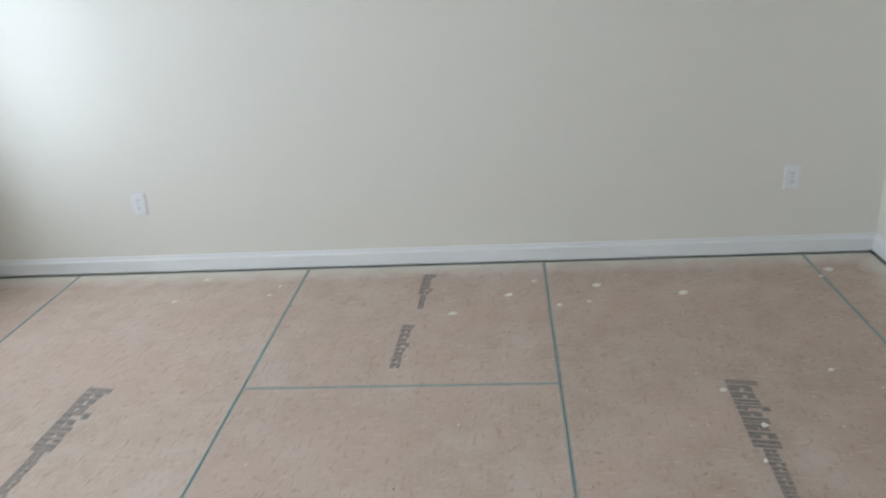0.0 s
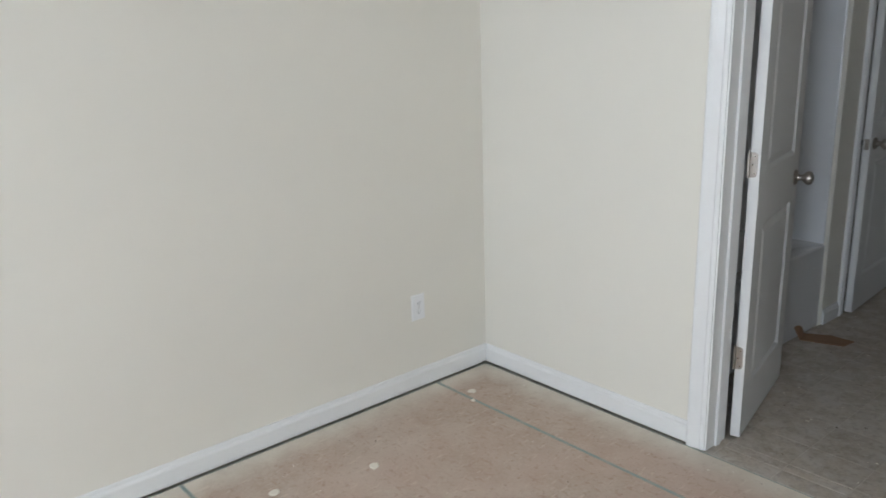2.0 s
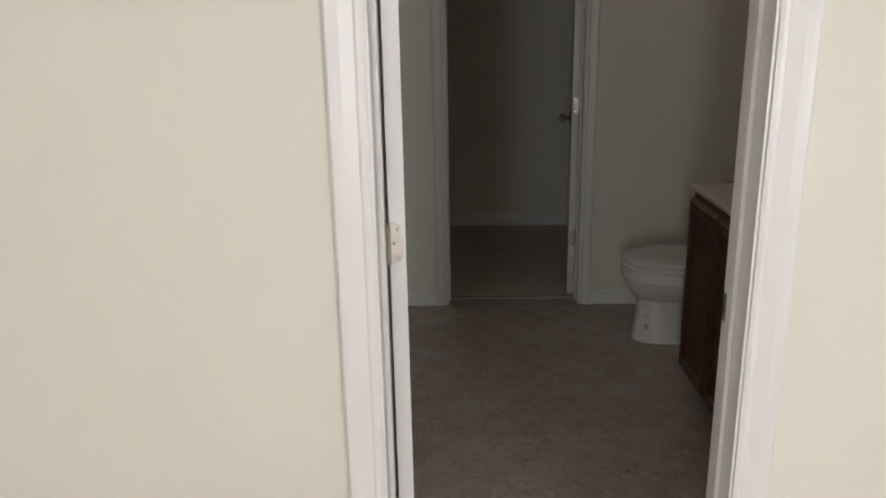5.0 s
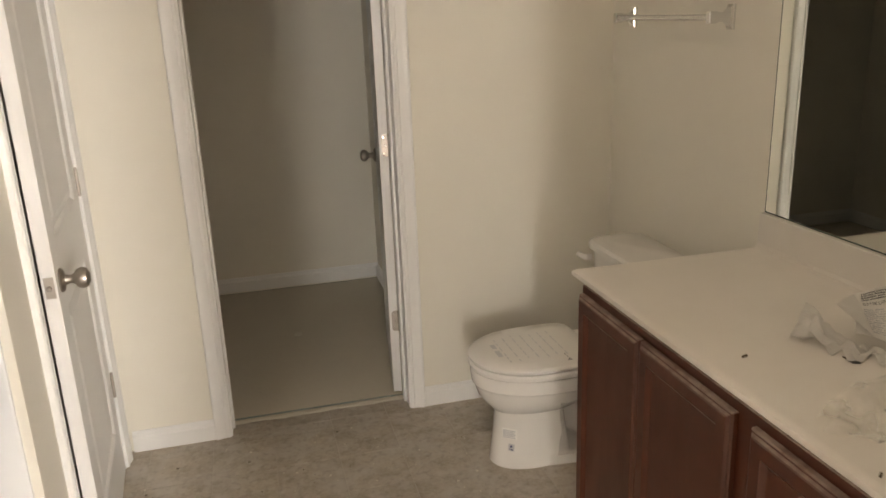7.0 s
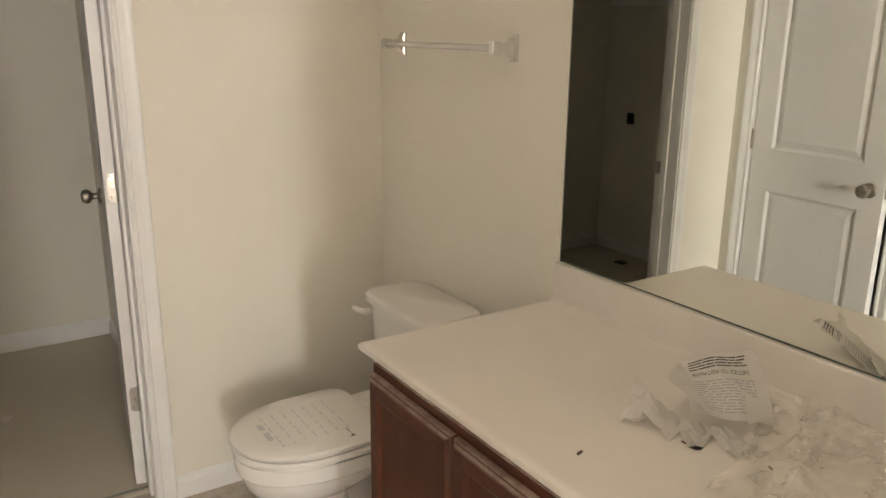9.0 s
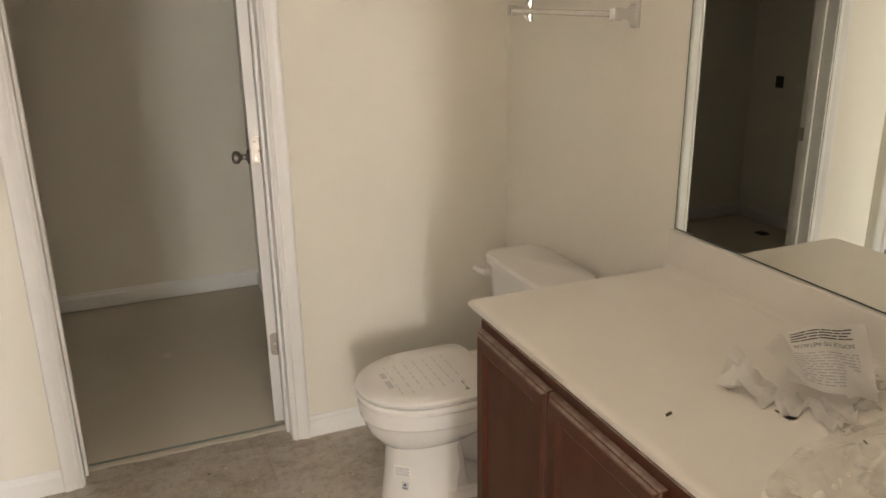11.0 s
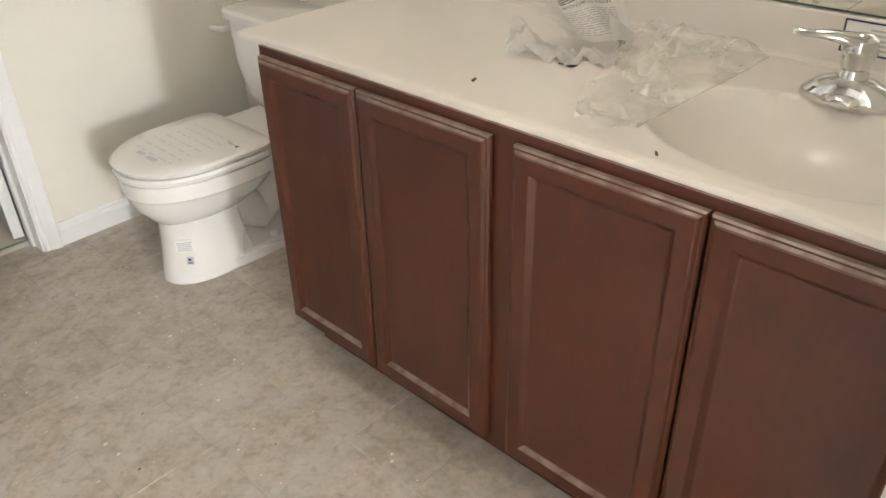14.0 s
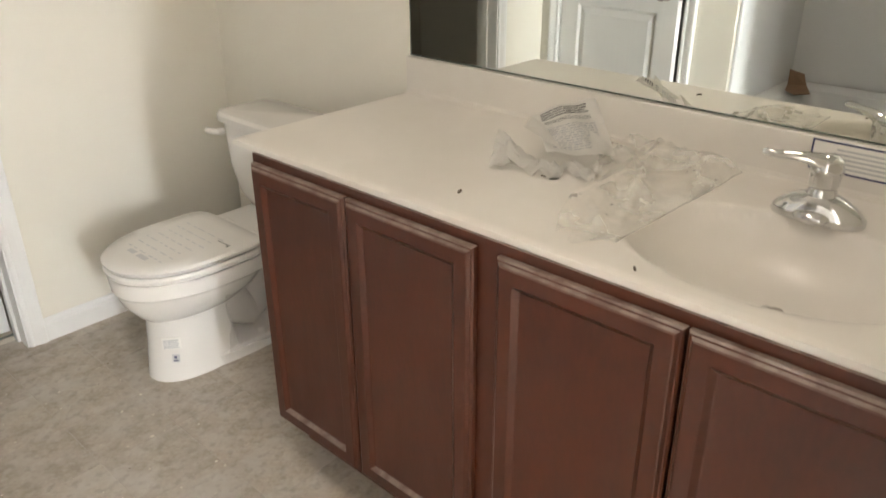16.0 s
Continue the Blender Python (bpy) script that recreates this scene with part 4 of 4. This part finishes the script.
def print_bar(bm, u0, u1, v0, v1):
    n = max(1, int((u1 - u0) / 0.05))
    for k in range(n):
        a, b = lerp(u0, u1, k / n), lerp(u0, u1, (k + 1) / n)
        bm.faces.new([bm.verts.new(sheet(u, v, 0.0012)) for u, v in ((a, v0), (b, v0), (b, v1), (a, v1))])


bm = bmesh.new()
rg = random.Random(9)
for k in range(12):
    v, u = 0.56 - 0.042 * k, 0.12
    while u < 0.84:
        ln = rg.uniform(0.05, 0.2)
        print_bar(bm, u, min(u + ln, 0.86), v, v + 0.016)
        u += ln + 0.025
part("fine_print", bm, PRINT_PALE, pa, "small grey printed lines")
bm = bmesh.new()
for k in range(4):
    u = 0.10
    while u < 0.78:
        ln = rg.uniform(0.06, 0.2)
        print_bar(bm, u, min(u + ln, 0.82), 0.78 + 0.045 * k, 0.80 + 0.045 * k)
        u += ln + 0.015
part("print_lines", bm, PRINT, pa, "dark printed lines")
fc = bpy.data.curves.new("notice", "FONT")
fc.body, fc.size, fc.align_x = "NOTICE TO INSTALLER", 0.085, 'CENTER'
fo = new("notice_text", fc)
me = bpy.data.meshes.new_from_object(fo.evaluated_get(bpy.context.evaluated_depsgraph_get()))
bpy.data.objects.remove(fo)
for v in me.vertices:
    v.co = sheet(0.47 - v.co.x * 0.80, 0.72 - v.co.y, 0.0014)
me.materials.append(PRINT)
nt = new("notice_text", me)
nt.parent = pa

# torn paper wrapper beside the sheet
bm = bmesh.new()
gt = []
for i in range(21):
    row = []
    for j in range(8):
        u, v = i / 20, j / 7
        rise = max(0.0, 1 - u * 2.6)
        p = Vector((1.282 + 0.10 * u + 0.050 * v, 1.035 - 0.19 * u + 0.010 * v, CZ + 0.002 + 0.072 * v * rise + 0.020 * math.sin(v * 3.1) * (1 - 0.6 * u)))
        q = Vector((u * 6, v * 1.6, 4.0))
        a, b = noise.noise(q), noise.noise(q * 2.1 + Vector((3, 0, 0)))
        row.append(bm.verts.new((p.x + 0.026 * a + 0.014 * b, p.y + 0.020 * b + 0.012 * a, max(p.z + 0.016 * b, CZ + 0.0015))))
    gt.append(row)
for a, b in zip(gt, gt[1:]):
    for k in range(7):
        bm.faces.new((a[k], b[k], b[k + 1], a[k + 1]))
bmesh.ops.solidify(bm, geom=bm.faces[:], thickness=0.0006)
tagged(part("torn_wrapper", bm, PAPER), "torn crumpled white paper wrapper on the vanity top", "paper")

# bits of dirt on the counter
for x, y, s, r in ((1.153, 1.00, 0.006, 20), (1.385, 0.80, 0.004, 70), (1.36, 0.76, 0.004, 10), (1.09, 0.58, 0.005, 40), (1.33, 0.93, 0.004, 100)):
    d = tagged(part("wood_chip", finish(loft([[(a * s * 1.5, b * s * 0.5, 0) for a, b in ((-1, -0.7), (0.8, -1), (1.1, 0.4), (-0.6, 1))], [(a * s * 1.3, b * s * 0.4, s * 0.5) for a, b in ((-1, -0.7), (0.8, -1), (1.1, 0.4), (-0.6, 1))]])), DEBRIS), "tiny dark chip of debris on the vanity top", "debris", group="counter debris")
    d.matrix_world = pose(x, y, top_z(x, y), 0, 0, r)


# ---- flakes and scraps on the floors ----
def flake_mesh(rg, s, h):
    n = rg.randint(6, 9)
    ring = [(s * rg.uniform(0.6, 1.1) * math.cos(2 * math.pi * i / n), s * 0.75 * rg.uniform(0.6, 1.1) * math.sin(2 * math.pi * i / n)) for i in range(n)]
    return finish(loft([[(x, y, 0) for x, y in ring], [(x * 0.8, y * 0.8, h) for x, y in ring]]))


rg = random.Random(12)
for x, y, s in ((-0.665, -1.988, 0.026), (-0.919, -1.352, 0.026), (-0.814, -0.990, 0.03), (-1.02, -0.30, 0.03), (-0.03, -1.02, 0.018), (-0.84, -1.75, 0.024), (-0.98, -1.63, 0.02), (-0.75, -1.40, 0.018), (-0.72, -1.53, 0.018), (0.18, -0.95, 0.016), (-1.10, -3.23, 0.022), (-0.86, -3.30, 0.016), (-1.0, -2.83, 0.016), (-0.90, -2.86, 0.016), (-0.15, -0.62, 0.014), (0.36, -1.0, 0.013), (-0.95, -0.36, 0.014)):
    tagged(part("compound_flake", flake_mesh(rg, s, 0.003), MUD), "dried flat splat of cream joint compound on the subfloor", "compound splat", group="bedroom floor splats").matrix_world = pose(x, y, 0.0003, 0, 0, rg.uniform(0, 180))
bm = bmesh.new()
for k in range(420):
    x, y = rg.choice(((rg.uniform(-1.15, 1.6), rg.uniform(-3.9, -0.08)), (rg.uniform(-0.25, 0.95), rg.uniform(0.15, 2.55))))
    s = rg.choice((0.0015, 0.002, 0.003, 0.005))
    a = rg.uniform(0, 3.14)
    ring = [(x + s * rg.uniform(0.5, 1.6) * math.cos(a + t), y + s * rg.uniform(0.4, 1) * math.sin(a + t)) for t in (0, 1.3, 2.6, 3.9, 5.1)]
    loft([[(px, py, 0.0003) for px, py in ring], [(px, py, 0.0015) for px, py in ring]], bm=bm, mi=rg.choice((0, 0, 0, 0, 1)))
tagged(part("floor_crumbs", finish(bm), [MUD, DEBRIS]), "small crumbs of plaster and sawdust on the floors", "crumbs", kind="stuff")
tagged(part("plaster_scrap", flake_mesh(rg, 0.035, 0.004), MUD), "thin broken plaster scrap on the closet floor", "plaster scrap").matrix_world = pose(0.40, 3.55, 0.0003, 0, 0, 30)


# ragged vinyl edge at the closet doorway
rge = random.Random(21)
ts = [O2[0] + (O2[1] - O2[0]) * k / 40 for k in range(41)]
lo_e = [(x, YF + 0.078 + 0.012 * noise.noise(Vector((x * 9, 2, 0)))) for x in ts]
hi_e = [(x, YF + 0.092 + 0.016 * noise.noise(Vector((x * 14, 7, 0))) + rge.uniform(0, 0.005)) for x in ts]
bm = bmesh.new()
va = [bm.verts.new((x, y, 0.001)) for x, y in lo_e]
vb = [bm.verts.new((x, y, 0.0045)) for x, y in hi_e]
vc = [bm.verts.new((x, y + 0.001, 0.0002)) for x, y in hi_e]
for k in range(40):
    bm.faces.new((va[k], va[k + 1], vb[k + 1], vb[k]))
    bm.faces.new((vb[k], vb[k + 1], vc[k + 1], vc[k]))
tagged(part("vinyl_edge", bm, MUD), "ragged curled pale vinyl edge at the closet doorway", "vinyl edge", kind="structure")


# ---- printed marks on the subfloor panels ----
def ink_mark(x0, y0, length, width, small):
    """A row of slanted solid blocks: large ones first, then a run of small ones."""
    rgi = random.Random(int(1000 * (x0 + 5)))
    bm = bmesh.new()
    x, k = 0.0, 0
    while x < length:
        big = x < length * small
        w = width if big else width * 0.55
        ln = rgi.uniform(0.026, 0.040) if big else rgi.uniform(0.014, 0.022)
        lo, hi = (-0.5, 0.5) if k in (0, 4) else (-0.5, rgi.choice((0.18, 0.24, 0.3)))
        pieces = ((0, ln * 0.42, lo, hi), (ln * 0.42, ln, lo, lo + 0.34), (ln * 0.42, ln * 0.95, hi - 0.26, hi)) if k % 3 else ((0, ln * 0.5, lo, hi), (ln * 0.62, ln, lo, hi))
        for a0, a1, s0, s1 in pieces:
            ring = [(x + a0 + 0.12 * w * s0, w * s0), (x + a1 + 0.12 * w * s0, w * s0), (x + a1 + 0.12 * w * s1, w * s1), (x + a0 + 0.12 * w * s1, w * s1)]
            loft([[(px, py, 0.0002) for px, py in ring], [(px, py, 0.0006) for px, py in ring]], bm=bm)
        x += ln + (0.006 if big else 0.004)
        k += 1
    tagged(part("panel_stamp", finish(bm), INK), "faded dark grey printed mark on a subfloor panel", "printed mark", group="panel stamps").matrix_world = pose(x0, y0, 0, 0, 0, -2)


ink_mark(-0.09, -0.95, 0.66, 0.105, 0.55)
ink_mark(-0.11, -3.29, 0.66, 0.105, 0.55)
ink_mark(-1.09, -2.12, 0.36, 0.06, 0.6)
ink_mark(-0.57, -2.17, 0.33, 0.052, 1.0)


# ---- floor pieces ----
def osb_piece(x0, x1, y0, y1, parent):
    g, r = 0.0010, 0.0075
    rings = [[(x0 + i, y0 + i, z), (x1 - i, y0 + i, z), (x1 - i, y1 - i, z), (x0 + i, y1 - i, z)] for i, z in ((g, -0.0195), (g, -0.001), (g + 0.001, 0), (r, 0))]
    bm = loft(rings, cap1=False, mi=1)
    bm.faces.new([bm.verts.new(p) for p in rings[-1]]).material_index = 0
    bmesh.ops.remove_doubles(bm, verts=bm.verts, dist=0.00001)
    return part("panel", bm, [OSB, TEAL], parent)


sub = tagged(empty("floor_bedroom"), "engineered wood subfloor panels with teal sealed edges", "subfloor", kind="structure")
rows_y = [S1, -3.935, -2.738, -1.574, -0.352, -0.036]
for k, (y0, y1) in enumerate(zip(rows_y, rows_y[1:])):
    joints = [XA + 0.016, -0.092, 2.348, E1] if k == 2 else [XA + 0.016, 1.128, E1]
    for x0, x1 in zip(joints, joints[1:]):
        osb_piece(x0, x1, y0, y1, sub)
cl = tagged(empty("floor_closet"), "dusty engineered wood subfloor in the closet", "subfloor", kind="structure")
osb_piece(XC0, XC1, YF + 0.125, YC, cl)
osb_piece(O2[0] - 0.01, O2[1] + 0.01, YF + 0.085, YF + 0.124, cl)

vin = tagged(empty("floor_bathroom"), "tan and grey mottled vinyl tile floor with thin joints", "vinyl floor", kind="structure")
TS = 0.2268


def vinyl_tile(x0, x1, y0, y1):
    g = 0.0007
    cx, cy, a, b = (x0 + x1) / 2, (y0 + y1) / 2, (x1 - x0) / 2 - g, (y1 - y0) / 2 - g
    bm = loft([[(-a + i, -b + i, z), (a - i, -b + i, z), (a - i, b - i, z), (-a + i, b - i, z)] for i, z in ((0, -0.0199), (0, -0.0012), (0.0012, 0))])
    part("tile", bm, TILE, vin).location = (cx, cy, 0)


for rx0, rx1, ry0, ry1 in ((XL - 0.005, XR, YB, YF), (O1[0], O1[1], -0.0355, YB), (O2[0], O2[1], YF, YF + 0.085)):
    part("joint_bed", boxes(((rx0 + 0.001, ry0 + 0.001, -0.0197), (rx1 - 0.001, ry1 - 0.001, -0.0014))), GROUT, vin)
    for i in range(-8, 8):
        for j in range(-8, 9):
            x0, y0 = 0.905 + i * TS, 1.187 + j * TS
            a0, a1, b0, b1 = max(x0, rx0), min(x0 + TS, rx1), max(y0, ry0), min(y0 + TS, ry1)
            if a1 - a0 > 0.006 and b1 - b0 > 0.006:
                vinyl_tile(a0, a1, b0, b1)
